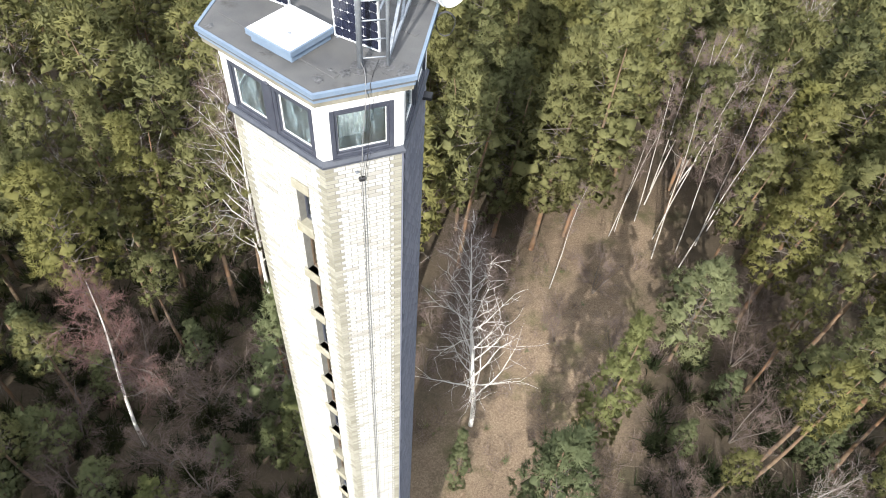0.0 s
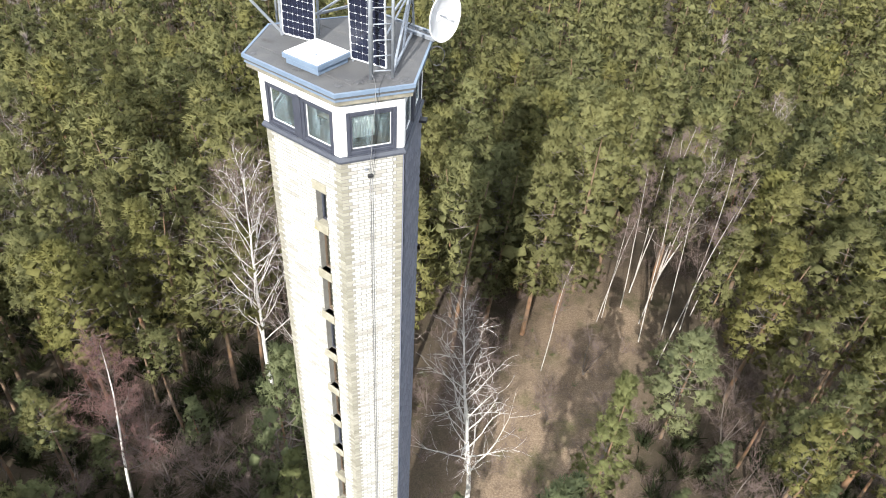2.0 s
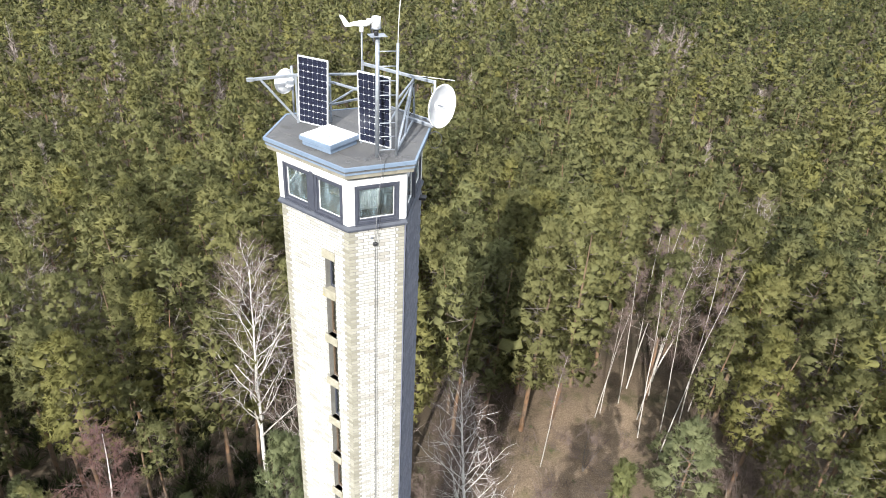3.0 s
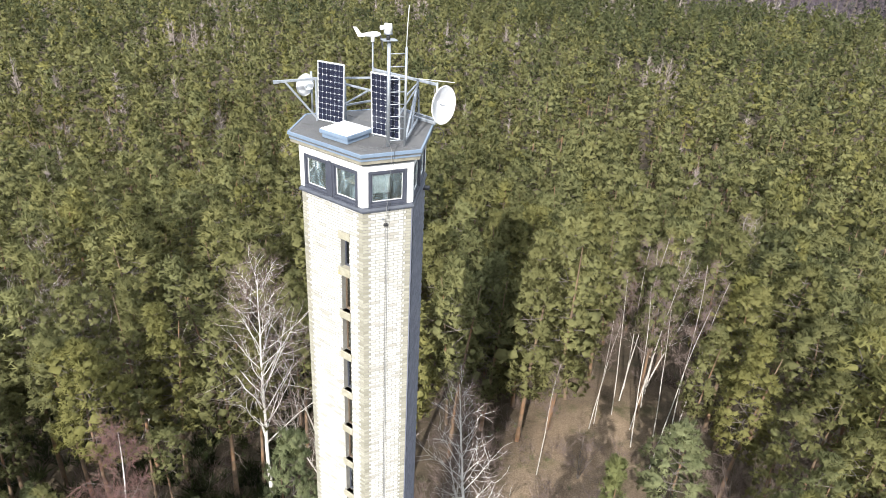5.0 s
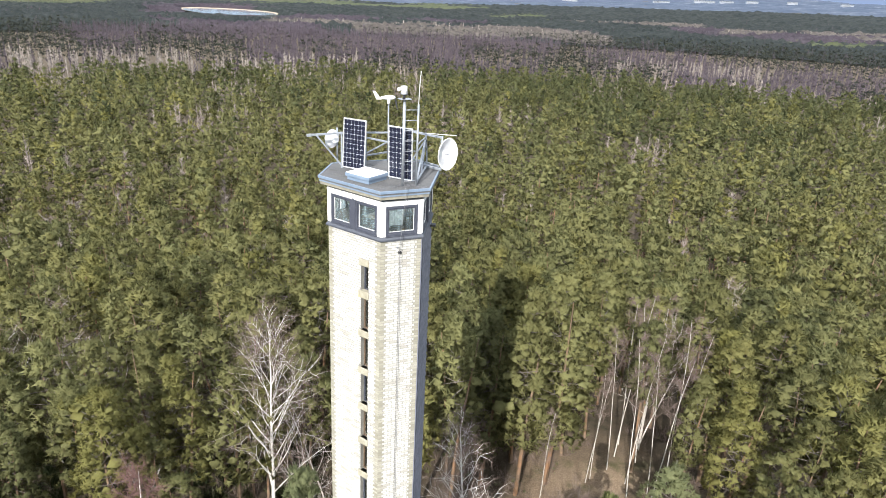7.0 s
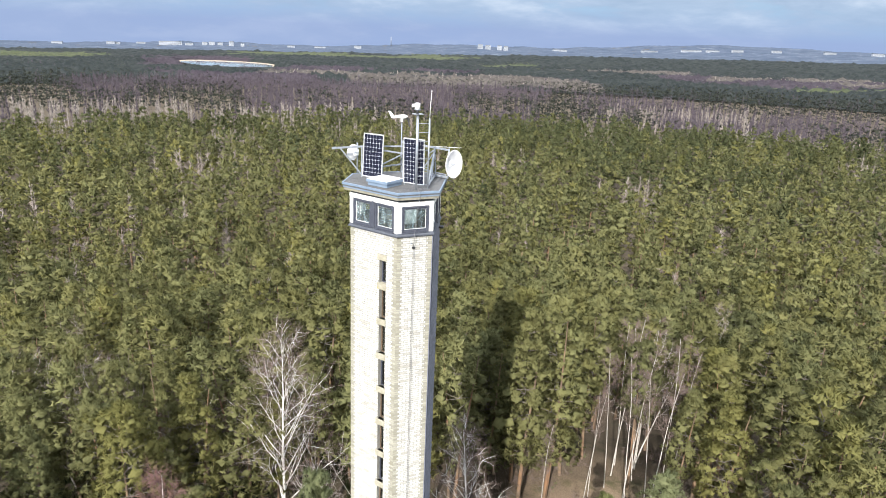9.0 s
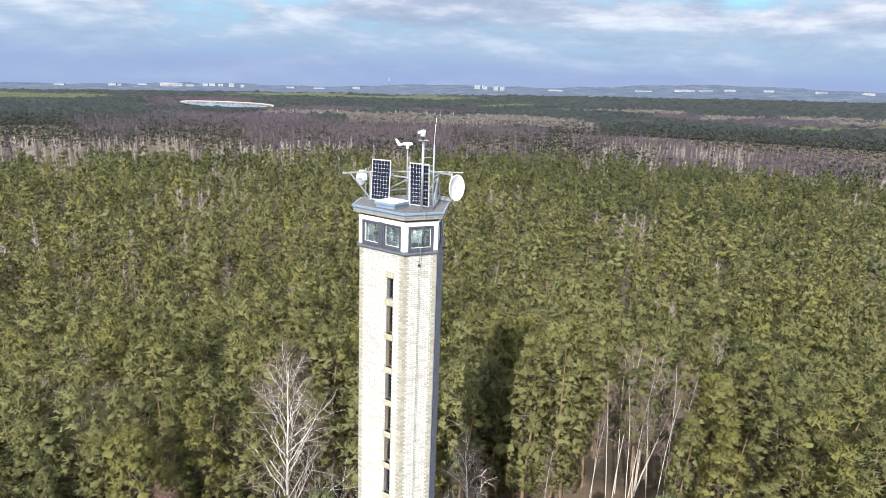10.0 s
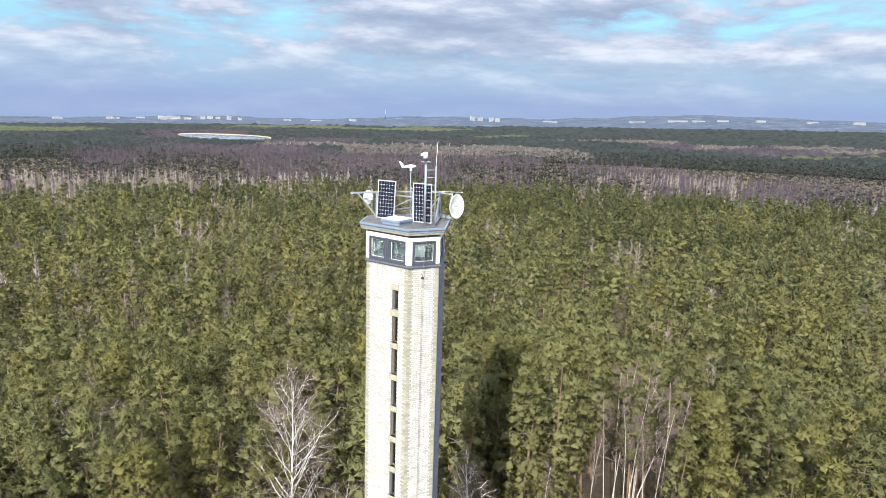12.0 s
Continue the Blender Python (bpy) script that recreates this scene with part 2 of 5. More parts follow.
_dark = _n.ramp(_n.noise(_p, 0.9, 6.0, 0.7), (0.54, (0, 0, 0)), (0.74, (0.6, 0.6, 0.6)))
_col = _n.mix(_dark, _col, (0.075, 0.055, 0.040))
# the open glade painted paler for sunlight, the rest darker for shade
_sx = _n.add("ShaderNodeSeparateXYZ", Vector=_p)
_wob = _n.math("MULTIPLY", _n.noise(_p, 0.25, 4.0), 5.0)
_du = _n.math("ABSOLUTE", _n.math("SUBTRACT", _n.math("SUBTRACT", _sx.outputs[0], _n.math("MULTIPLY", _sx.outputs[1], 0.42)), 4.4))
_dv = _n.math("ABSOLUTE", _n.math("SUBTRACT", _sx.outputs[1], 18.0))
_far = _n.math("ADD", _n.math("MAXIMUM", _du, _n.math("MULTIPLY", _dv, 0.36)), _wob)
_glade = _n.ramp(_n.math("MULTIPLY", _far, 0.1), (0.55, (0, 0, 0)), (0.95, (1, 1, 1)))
# shade under the trees, mixed into the litter colour
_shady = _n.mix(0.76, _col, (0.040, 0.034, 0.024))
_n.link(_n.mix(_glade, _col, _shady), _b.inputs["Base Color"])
_r = _n.add("ShaderNodeBump", Height=_n.noise(_p, 14.0, 6.0, 0.7), Strength=0.8, Distance=0.12)
_n.link(_r.outputs[0], _b.inputs["Normal"])
M["floor"] = _m

# far canopy: pine woods with bare broadleaf stands, told apart by the mesh's own attribute
_m, _n, _b, _o = material("far_canopy", 0.9, 0.0, 0.1)
_g = _n.add("ShaderNodeNewGeometry")
_at = _n.add("ShaderNodeAttribute")
_at.attribute_name = "stand"
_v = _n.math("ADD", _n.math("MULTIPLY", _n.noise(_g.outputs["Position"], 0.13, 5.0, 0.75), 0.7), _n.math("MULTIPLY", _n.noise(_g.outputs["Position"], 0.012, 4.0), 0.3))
# these colours hold the cloud shade, the green a little blue haze
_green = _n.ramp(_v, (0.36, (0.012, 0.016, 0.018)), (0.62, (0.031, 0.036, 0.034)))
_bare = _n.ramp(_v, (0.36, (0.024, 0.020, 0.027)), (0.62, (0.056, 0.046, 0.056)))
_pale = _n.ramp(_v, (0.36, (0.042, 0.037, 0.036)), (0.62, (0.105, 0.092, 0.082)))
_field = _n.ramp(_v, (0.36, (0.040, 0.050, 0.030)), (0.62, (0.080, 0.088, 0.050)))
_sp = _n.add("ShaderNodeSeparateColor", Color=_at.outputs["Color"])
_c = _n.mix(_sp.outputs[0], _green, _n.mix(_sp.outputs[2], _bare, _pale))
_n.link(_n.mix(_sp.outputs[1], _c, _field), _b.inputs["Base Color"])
M["canopy"] = _m

_m, _n, _b, _o = material("lake_water", 0.08, 0.0, 0.5)
_b.inputs["Base Color"].default_value = (0.17, 0.20, 0.24, 1)
_r = _n.add("ShaderNodeBump", Height=_n.noise(_n.add("ShaderNodeNewGeometry").outputs["Position"], 0.25, 4.0), Strength=0.3, Distance=0.5)
_n.link(_r.outputs[0], _b.inputs["Normal"])
M["water"] = _m
# far hills: blue-grey stands in for the haze before them
_m, _n, _b, _o = material("haze_tinted_hills", 0.9, 0.0, 0.1)
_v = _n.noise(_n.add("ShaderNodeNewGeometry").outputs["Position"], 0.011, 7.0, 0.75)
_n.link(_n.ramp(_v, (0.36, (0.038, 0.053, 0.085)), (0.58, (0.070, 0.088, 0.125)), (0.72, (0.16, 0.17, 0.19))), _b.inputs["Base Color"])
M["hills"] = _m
M["sand"] = surface("lake_sand", (0.25, 0.20, 0.14), (0.34, 0.28, 0.21), 0.05, 0.9, 0, 0)
M["far_wall"] = surface("pale_far_wall", (0.24, 0.26, 0.30), (0.30, 0.32, 0.36), 0.05, 0.8, 0, 0)
M["far_glass"] = surface("dark_far_window", (0.06, 0.07, 0.08), (0.1, 0.11, 0.12), 0.1, 0.3, 0, 0)

# dusty window glass; the blue of its film imitates mirrored sky
_m, _n, _b, _o = material("dusty_sky_tinted_glass", 0.05, 0.0, 0.5)
_b.inputs["Base Color"].default_value = (0.86, 0.90, 0.90, 1)
_b.inputs["Transmission Weight"].default_value = 1.0
_b.inputs["IOR"].default_value = 1.35
_pos = _n.add("ShaderNodeNewGeometry").outputs["Position"]
_film = _n.add("ShaderNodeBsdfDiffuse", Color=(0.40, 0.52, 0.57, 1))
_run = _n.add("ShaderNodeMapping", Vector=_pos, Scale=(2.6, 2.6, 0.55))
_k = _n.ramp(_n.noise(_run.outputs[0], 2.4, 9.0, 0.78, 0.3), (0.40, (0.02, 0.02, 0.02)), (0.54, (0.10, 0.10, 0.10)), (0.70, (0.48, 0.48, 0.48)))
_mx = _n.add("ShaderNodeMixShader", Fac=_k)
_n.link(_b.outputs[0], _mx.inputs[1])
_n.link(_film.outputs[0], _mx.inputs[2])
_n.link(_mx.outputs[0], _o.inputs["Surface"])
M["glass"] = _m
_m, _n, _b, _o = material("dark_stair_glass", 0.08, 0.0, 0.5)
_b.inputs["Base Color"].default_value = (0.55, 0.60, 0.58, 1)
_b.inputs["Transmission Weight"].default_value = 1.0
M["stair_glass"] = _m


# ---- mesh helpers ----
BASE = {}


def link_mesh(name, verts, faces, mat, parent=None, label=""):
    """A mesh of world-space points, hung under its thing."""
    base = BASE.get(parent.name, Vector()) if parent else Vector()
    me = bpy.data.meshes.new(name)
    me.from_pydata([tuple(Vector(v) - base) for v in verts], [], faces)
    me.materials.append(mat)
    ob = new(name, me)
    if parent:
        ob.parent = parent
        BASE[ob.name] = base
    if label:
        ob["label"] = label
    return ob


def part(name, bm, mat, parent, label="", smooth=False):
    base = BASE.get(parent.name, Vector()) if parent else Vector()
    bmesh.ops.translate(bm, verts=bm.verts, vec=-base)
    if smooth:
        for f in bm.faces:
            f.smooth = True
    me = bpy.data.meshes.new(name)
    bm.to_mesh(me)
    bm.free()
    me.materials.append(mat)
    ob = new(name, me)
    if parent:
        ob.parent = parent
        BASE[ob.name] = base
    if label:
        ob["label"] = label
    return ob


def thing(name, at, label, category, group="", kind=""):
    ob = new(name)
    ob.empty_display_size = 0.2
    ob.location = at
    BASE[ob.name] = Vector(at)
    return tagged(ob, label, category, group, kind)


def box(bm, m, x0, x1, y0, y1, z0, z1, bevel=0.0):
    vs = [bm.verts.new(m @ Vector((x, y, z))) for x in (x0, x1) for y in (y0, y1) for z in (z0, z1)]
    fs = [bm.faces.new([vs[i] for i in q]) for q in ((0, 1, 3, 2), (4, 6, 7, 5), (0, 4, 5, 1), (2, 3, 7, 6), (0, 2, 6, 4), (1, 5, 7, 3))]
    if bevel:
        es = list({e for f in fs for e in f.edges})
        bmesh.ops.bevel(bm, geom=es, offset=bevel, segments=1, affect="EDGES")
    return bm


def boxed(m, *dims, bevel=0.006):
    bm = bmesh.new()
    box(bm, m, *dims, bevel=bevel)
    bmesh.ops.recalc_face_normals(bm, faces=bm.faces)
    return bm


def prism(bm, low, high):
    """A ring of points joined to another one, closed at both ends."""
    a = [bm.verts.new(p) for p in low]
    b = [bm.verts.new(p) for p in high]
    k = len(a)
    for i in range(k):
        bm.faces.new((a[i], a[(i + 1) % k], b[(i + 1) % k], b[i]))
    bm.faces.new(a[::-1])
    bm.faces.new(b)
    return bm


def pipe(points, radius, sides=8, taper=1.0):
    """A round bar along points."""
    bm = bmesh.new()
    pts = [Vector(p) for p in points]
    rings = []
    for i, p in enumerate(pts):
        d = (pts[min(i + 1, len(pts) - 1)] - pts[max(i - 1, 0)]).normalized()
        s = d.orthogonal().normalized()
        q = d.cross(s)
        r = radius * (1 + (taper - 1) * i / max(len(pts) - 1, 1))
        rings.append([bm.verts.new(p + r * (math.cos(a) * s + math.sin(a) * q)) for a in (2 * math.pi * k / sides for k in range(sides))])
    for a, b in zip(rings, rings[1:]):
        for k in range(sides):
            bm.faces.new((a[k], a[(k + 1) % sides], b[(k + 1) % sides], b[k])).smooth = True
    bm.faces.new(rings[0][::-1])
    bm.faces.new(rings[-1])
    return bm


def beam(p, q, wide=0.06, deep=0.06, bevel=0.004):
    """A square tube from p to q."""
    p, q = Vector(p), Vector(q)
    d = (q - p).normalized()
    side = d.cross(Vector((0, 0, 1))) if abs(d.z) < 0.95 else Vector((1, 0, 0))
    side.normalize()
    up_ = side.cross(d)
    m = Matrix((side, d, up_)).transposed().to_4x4()
    m.translation = p
    return boxed(m, -wide / 2, wide / 2, 0, (q - p).length, -deep / 2, deep / 2, bevel=bevel)


# ---- the ground ----
D_Z = ((0, 0), (34, 0), (60, -5.5), (100, -15), (200, -21), (400, -25), (600, -33), (1000, -42), (2000, -64), (3000, -82), (4900, -104), (9000, -104))


def ground_z(x, y):
    """Height of the land: a knoll under the tower, falling to a plain beyond."""
    x, y = np.asarray(x, float), np.asarray(y, float)
    d = np.hypot(x, np.maximum(y, -0.0)) + 0.25 * np.maximum(-y, 0)
    z = np.interp(d, [a for a, b in D_Z], [b for a, b in D_Z])
    r = np.hypot(x, y)
    tilt = np.where(x > 0, 0.026, 0.012) * x * np.clip((r - 250) / 2200, 0, 1)
    roll_ = 0.45 * np.sin(x * 0.11 + 1.3) * np.cos(y * 0.09) + 0.25 * np.sin(x * 0.31 + y * 0.23)
    z = z + tilt + roll_ * np.clip(r / 12 - 0.3, 0, 1) - 1.6 * np.clip((-x - 10) / 10, 0, 1) * np.clip(1 - r / 90, 0, 1)
    hill = np.clip((r - 3600) / 1100, 0, 1)
    ridge = 10 + 16 * np.exp(-((x - 60) / 420) ** 2) + 34 * np.exp(-((x - 2000) / 1100) ** 2) + 7 * np.sin(x * 0.004) + 3 * np.sin(x * 0.017)
    return z + hill * np.maximum(ridge, 0)


def grid_mesh(name, V, rows, cols, mat, wrap=False):
    idx = np.arange(rows * cols).reshape(rows, cols)
    nxt = np.roll(idx, -1, 1) if wrap else None
    if wrap:
        q = np.stack([idx[:-1], nxt[:-1], nxt[1:], idx[1:]], -1).reshape(-1, 4)
    else:
        q = np.stack([idx[:-1, :-1], idx[:-1, 1:], idx[1:, 1:], idx[1:, :-1]], -1).reshape(-1, 4)
    me = bpy.data.meshes.new(name)
    me.vertices.add(len(V))
    me.vertices.foreach_set("co", V.astype(np.float32).ravel())
    me.loops.add(q.size)
    me.loops.foreach_set("vertex_index", q.astype(np.int32).ravel())
    me.polygons.add(len(q))
    me.polygons.foreach_set("loop_start", np.arange(0, q.size, 4, dtype=np.int32))
    me.polygons.foreach_set("use_smooth", np.ones(len(q), bool))
    me.update(calc_edges=True)
    me.validate()
    me.materials.append(mat)
    return new(name, me)


radii = np.r_[np.arange(0.4, 40, 0.7), np.geomspace(40, 4880, 120)]
angs = np.linspace(0, 2 * np.pi, 241)[:-1]
RR, AA = np.meshgrid(radii, angs, indexing="ij")
GX, GY = RR * np.sin(-AA), RR * np.cos(AA)
GZ = ground_z(GX, GY)
near_lump = np.sin(GX * 2.1 + np.sin(GY * 1.7)) * np.cos(GY * 1.9) * 0.06 * (RR < 60)
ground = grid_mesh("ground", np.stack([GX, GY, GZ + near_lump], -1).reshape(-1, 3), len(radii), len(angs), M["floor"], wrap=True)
tagged(ground, "brown leaf litter and moss on a wooded knoll", "ground", kind="structure")

# ---- far country ----
rng = np.random.default_rng(7)


def lumps(x, y, s, k=0.0):
    return np.sin(x / s + 1.7 * np.sin(y / s * 0.83 + k)) * np.cos(y / s * 1.13 + 1.3 * np.sin(x / s * 0.71 + k))


def stand_kind(x, y):
    """What grows where in the plain: 0 pine darkened as under cloud, 1 purple-brown bare wood, darkened likewise, 2
    pale bare birch, partly coloured as sunlit, 3 young bright pine, 4 open field.
    """
    th = np.degrees(np.arctan2(x, y + 26)) + 1.6 * lumps(x, y, 95, 2.0)
    d = np.hypot(x, y) * (1 + 0.07 * lumps(x, y, 140) + 0.04 * lumps(x, y, 47, 1.0))
    k = np.zeros(np.shape(x), int)
    for kind, t0, t1, d0, d1 in ((1, -24, -7, 640, 1010), (1, -13, 12, 430, 860), (1, 21, 50, 400, 700), (1, 14, 22, 650, 760), (1, -19, -11, 1450, 1950), (1, -9, 6, 1150, 1350), (1, 20, 36, 1250, 1420),
                                 (4, -50, -11, 340, 440), (2, -50, -17, 440, 520), (2, -17, -11, 345, 450), (2, -11, -2, 385, 455), (2, -5, 15, 930, 1050), (2, -10, -3, 1020, 1150), (2, 17, 27, 560, 640), (2, 14, 50, 1400, 1490), (2, 24, 50, 385, 430),
                                 (0, -4, 2, 400, 500), (0, 5, 15, 520, 640), (0, -19, -12, 600, 720), (0, 30, 36, 450, 520), (0, -8, -5, 560, 660),
                                 (3, -50, -22, 1900, 2450), (3, -12, 5, 2350, 2900), (3, 8, 11.5, 1600, 1900), (3, 27, 50, 1150, 1230), (4, 31.5, 50, 655, 690), (4, -21, -16, 455, 490)):
        k[(th > t0) & (th < t1) & (d > d0) & (d < d1)] = kind
    return k


LAKE = (-385, 1650, 142, 88)      # middle, half length, half width
LDX, LDY = -0.62, 0.785          # the way it runs


def in_lake(x, y, grow=1.0):
    u, v = ((x - LAKE[0]) * LDX + (y - LAKE[1]) * LDY) / LAKE[2], ((x - LAKE[0]) * LDY - (y - LAKE[1]) * LDX) / LAKE[3]
    return u * u + v * v + 0.15 * np.sin(3 * np.arctan2(v, u)) < grow


rr = np.geomspace(940, 3050, 230)
aa = np.linspace(-0.74, 0.74, 320)
R2, A2 = np.meshgrid(rr, aa, indexing="ij")
jit = rng.normal(0, 1, R2.shape)
X2, Y2 = R2 * np.sin(A2), R2 * np.cos(A2)
K2 = stand_kind(X2, Y2)
H2 = 11 + jit * 2.4 + 2.0 * lumps(X2, Y2, 60) - 2.5 * (K2 == 3)
H2 = np.where(K2 == 4, 0.6, H2) * np.clip((R2 - 930) / 60, 0, 1)
# the lake and the low shore before it
H2 = np.where(in_lake(X2, Y2, 1.35), -9.0, H2)
front = in_lake(X2 - 40, Y2 + 160, 1.3) | in_lake(X2 - 70, Y2 + 300, 1.2) | in_lake(X2 - 20, Y2 + 220, 2.0)
H2 = np.where(front, np.minimum(H2, 3.0), H2)
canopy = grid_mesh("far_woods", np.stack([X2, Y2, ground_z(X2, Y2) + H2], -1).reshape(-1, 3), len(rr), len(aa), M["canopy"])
tagged(canopy, "pine woods and bare purple-brown broadleaf stands in the distance, cloud shade in their colour", "woods", kind="stuff")
ca = canopy.data.color_attributes.new("stand", "FLOAT_COLOR", "POINT")
ca.data.foreach_set("color", np.stack([(K2 == 1) | (K2 == 2), (K2 == 3) | (K2 == 4), K2 == 2, 1 + 0 * K2], -1).astype(np.float32).ravel())
# hills at the edge of sight, haze put into their colour
hr, ha = np.linspace(3020, 4860, 30), np.linspace(-0.85, 0.85, 500)
R3, A3 = np.meshgrid(hr, ha, indexing="ij")
X3, Y3 = R3 * np.sin(A3), R3 * np.cos(A3)
Z3 = ground_z(X3, Y3) + 3 + 2.5 * np.sin(X3 / 41) * np.sin(X3 / 97 + R3 / 60) + rng.normal(0, 0.8, R3.shape)
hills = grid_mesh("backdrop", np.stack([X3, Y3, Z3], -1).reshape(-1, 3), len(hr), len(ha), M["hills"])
tagged(hills, "low wooded hills on the horizon, haze in their blue-grey colour", "hills", kind="structure")

lake_n = 40
ring = []
for k in range(lake_n):
    a = 2 * math.pi * k / lake_n
    e = 1.0 - 0.075 * math.sin(3 * a)
    u, v = e * math.cos(a) * LAKE[2], e * math.sin(a) * LAKE[3]
    ring.append((LAKE[0] + u * LDX + v * LDY, LAKE[1] + u * LDY - v * LDX))
lz = float(ground_z(LAKE[0], LAKE[1])) + 2.5
lake = link_mesh("lake", [(x, y, lz) for x, y in ring], [tuple(range(lake_n))], M["water"])
tagged(lake, "pale blue woodland lake with a sandy shore", "lake", kind="structure")
shore = link_mesh("lake_shore", [(LAKE[0] + (x - LAKE[0]) * s, LAKE[1] + (y - LAKE[1]) * s, lz + dz) for s, dz in ((0.98, -0.4), (1.06, 1.2)) for x, y in ring],
                  [(k, (k + 1) % lake_n, lake_n + (k + 1) % lake_n, lake_n + k) for k in range(lake_n)], M["sand"])
tagged(shore, "pale sand rim round the lake", "shore", kind="structure")


def far_building(x, y, wide, high, floors):
    z = float(ground_z(x, y)) + 3
    t = thing("apartment_building", (x, y, z), "pale apartment block on the horizon", "building", "buildings of the far town")
    m = pose(x, y, z)
    part("wall", boxed(m, -wide / 2, wide / 2, 0, 14, -6, high, bevel=0.2), M["far_wall"], t)
    part("roof", boxed(m, -wide / 2 - 0.5, wide / 2 + 0.5, -0.5, 14.5, high, high + 1.2, bevel=0.1), M["far_glass"], t)
    for f in range(floors):
        zf = high * (f + 0.35) / floors
        part("window_band", boxed(m, -wide / 2 + 2, wide / 2 - 2, -0.3, 0.2, zf, zf + high / floors * 0.4, bevel=0.05), M["far_glass"], t)


for bearing, wide, high, fl in ((-24.3, 50, 11, 2), (-20.9, 40, 13, 3), (-20.5, 30, 10, 2), (-18.9, 45, 11, 2), (-16.9, 118, 19, 3), (-15.6, 40, 10, 2), (-14.5, 26, 16, 4), (-14.0, 30, 18, 4), (-13.4, 26, 15, 4), (-12.6, 24, 25, 6),
                                (-11.8, 18, 16, 4), (-8.2, 40, 10, 2), (-6.0, 60, 10, 2), (-3.1, 40, 12, 3), (6.5, 28, 26, 7), (7.1, 28, 24, 7), (8.0, 24, 25, 7), (8.5, 24, 22, 6), (12.7, 80, 9, 2), (19.4, 90, 9, 2), (22.4, 110, 9, 2),
                                (23.9, 70, 10, 2), (25.6, 60, 12, 3), (28.2, 50, 10, 2), (31.6, 60, 11, 2), (34.5, 60, 12, 3)):
    far_building(4150 * math.sin(radians(bearing)), 4150 * math.cos(radians(bearing)) - 26, wide, high, fl)
cx, cy = -40.0, 4500.0
chim = thing("radio_mast", (cx, cy, float(ground_z(cx, cy))), "tall dark mast on a ridge at the horizon", "mast")
part("shaft", pipe([(cx, cy, float(ground_z(cx, cy))), (cx, cy, float(ground_z(cx, cy)) + 62)], 3.2, 6, 0.6), M["dark_steel"], chim)

# ---- the watchtower ----
CX, CY = 0.07, 2.064
ROOF_Z, LEDGE_Z = 32.40, 30.82
NORMALS = [radians(a) for a in (-129.75, -69.75, -9.75, 50.25, 110.25, 170.25)]  # long, short, long, short, long, short


def hexagon(long_, short_, z):
    """Six corners of the plan, given the distance of the long and of the short sides from the axis. Side k runs from corner k to k + 1."""
    out_ = []
    for k in range(6):
        a, b = NORMALS[k - 1], NORMALS[k]
        pa, pb = (short_, long_) if k % 2 == 0 else (long_, short_)
        det = math.cos(a) * math.sin(b) - math.sin(a) * math.cos(b)
        out_.append(Vector((CX + (pa * math.sin(b) - pb * math.sin(a)) / det, CY + (pb * math.cos(a) - pa * math.cos(b)) / det, z)))
    return out_


def side(k, long_, short_):
    """Frame of a side: x along it, y outward, z up from the ground; and its length."""
    h = hexagon(long_, short_, 0)
    a, b = h[k], h[(k + 1) % 6]
    u = (b - a).normalized()
    n = Vector((math.cos(NORMALS[k]), math.sin(NORMALS[k]), 0))
    m = Matrix((u, n, Vector((0, 0, 1)))).transposed().to_4x4()
    m.translation = a
    return m, (b - a).length


def hex_ring(outer, inner, z0, z1):
    bm = bmesh.new()
    o0, o1, i0, i1 = hexagon(*outer, z0), hexagon(*outer, z1), hexagon(*inner, z0), hexagon(*inner, z1)
    v = [[bm.verts.new(p) for p in r] for r in (o0, o1, i1, i0)]
    for r in range(4):
        for k in range(6):
            bm.faces.new((v[r][k], v[r][(k + 1) % 6], v[(r + 1) % 4][(k + 1) % 6], v[(r + 1) % 4][k]))
    bmesh.ops.recalc_face_normals(bm, faces=bm.faces)
    return bm


def hex_slab(d, z0, z1, top=None):
    bm = prism(bmesh.new(), hexagon(*d, z0), hexagon(*(top or d), z1))
    bmesh.ops.recalc_face_normals(bm, faces=bm.faces)
    return bm


tower = thing("watchtower", (CX, CY, 0), "tall hexagonal watchtower of white painted brick with a glazed lookout", "tower")
SH = (1.375, 1.628)          # shaft core
BR = 0.007                   # how far bricks stand out of the joints
COURSE, BLEN, JOINT = 0.0833, 0.250, 0.015
THICK = 0.28
SLITS = [(28.95 + 1.142 - 1.372 * k - (0.27 if k == 0 else 0), 28.95 - 1.372 * k) for k in range(21)]
U_SLIT = (0.49, 0.79)        # distance of the slit windows from the front corner

walls = []
inner = (SH[0] - THICK, SH[1] - THICK)
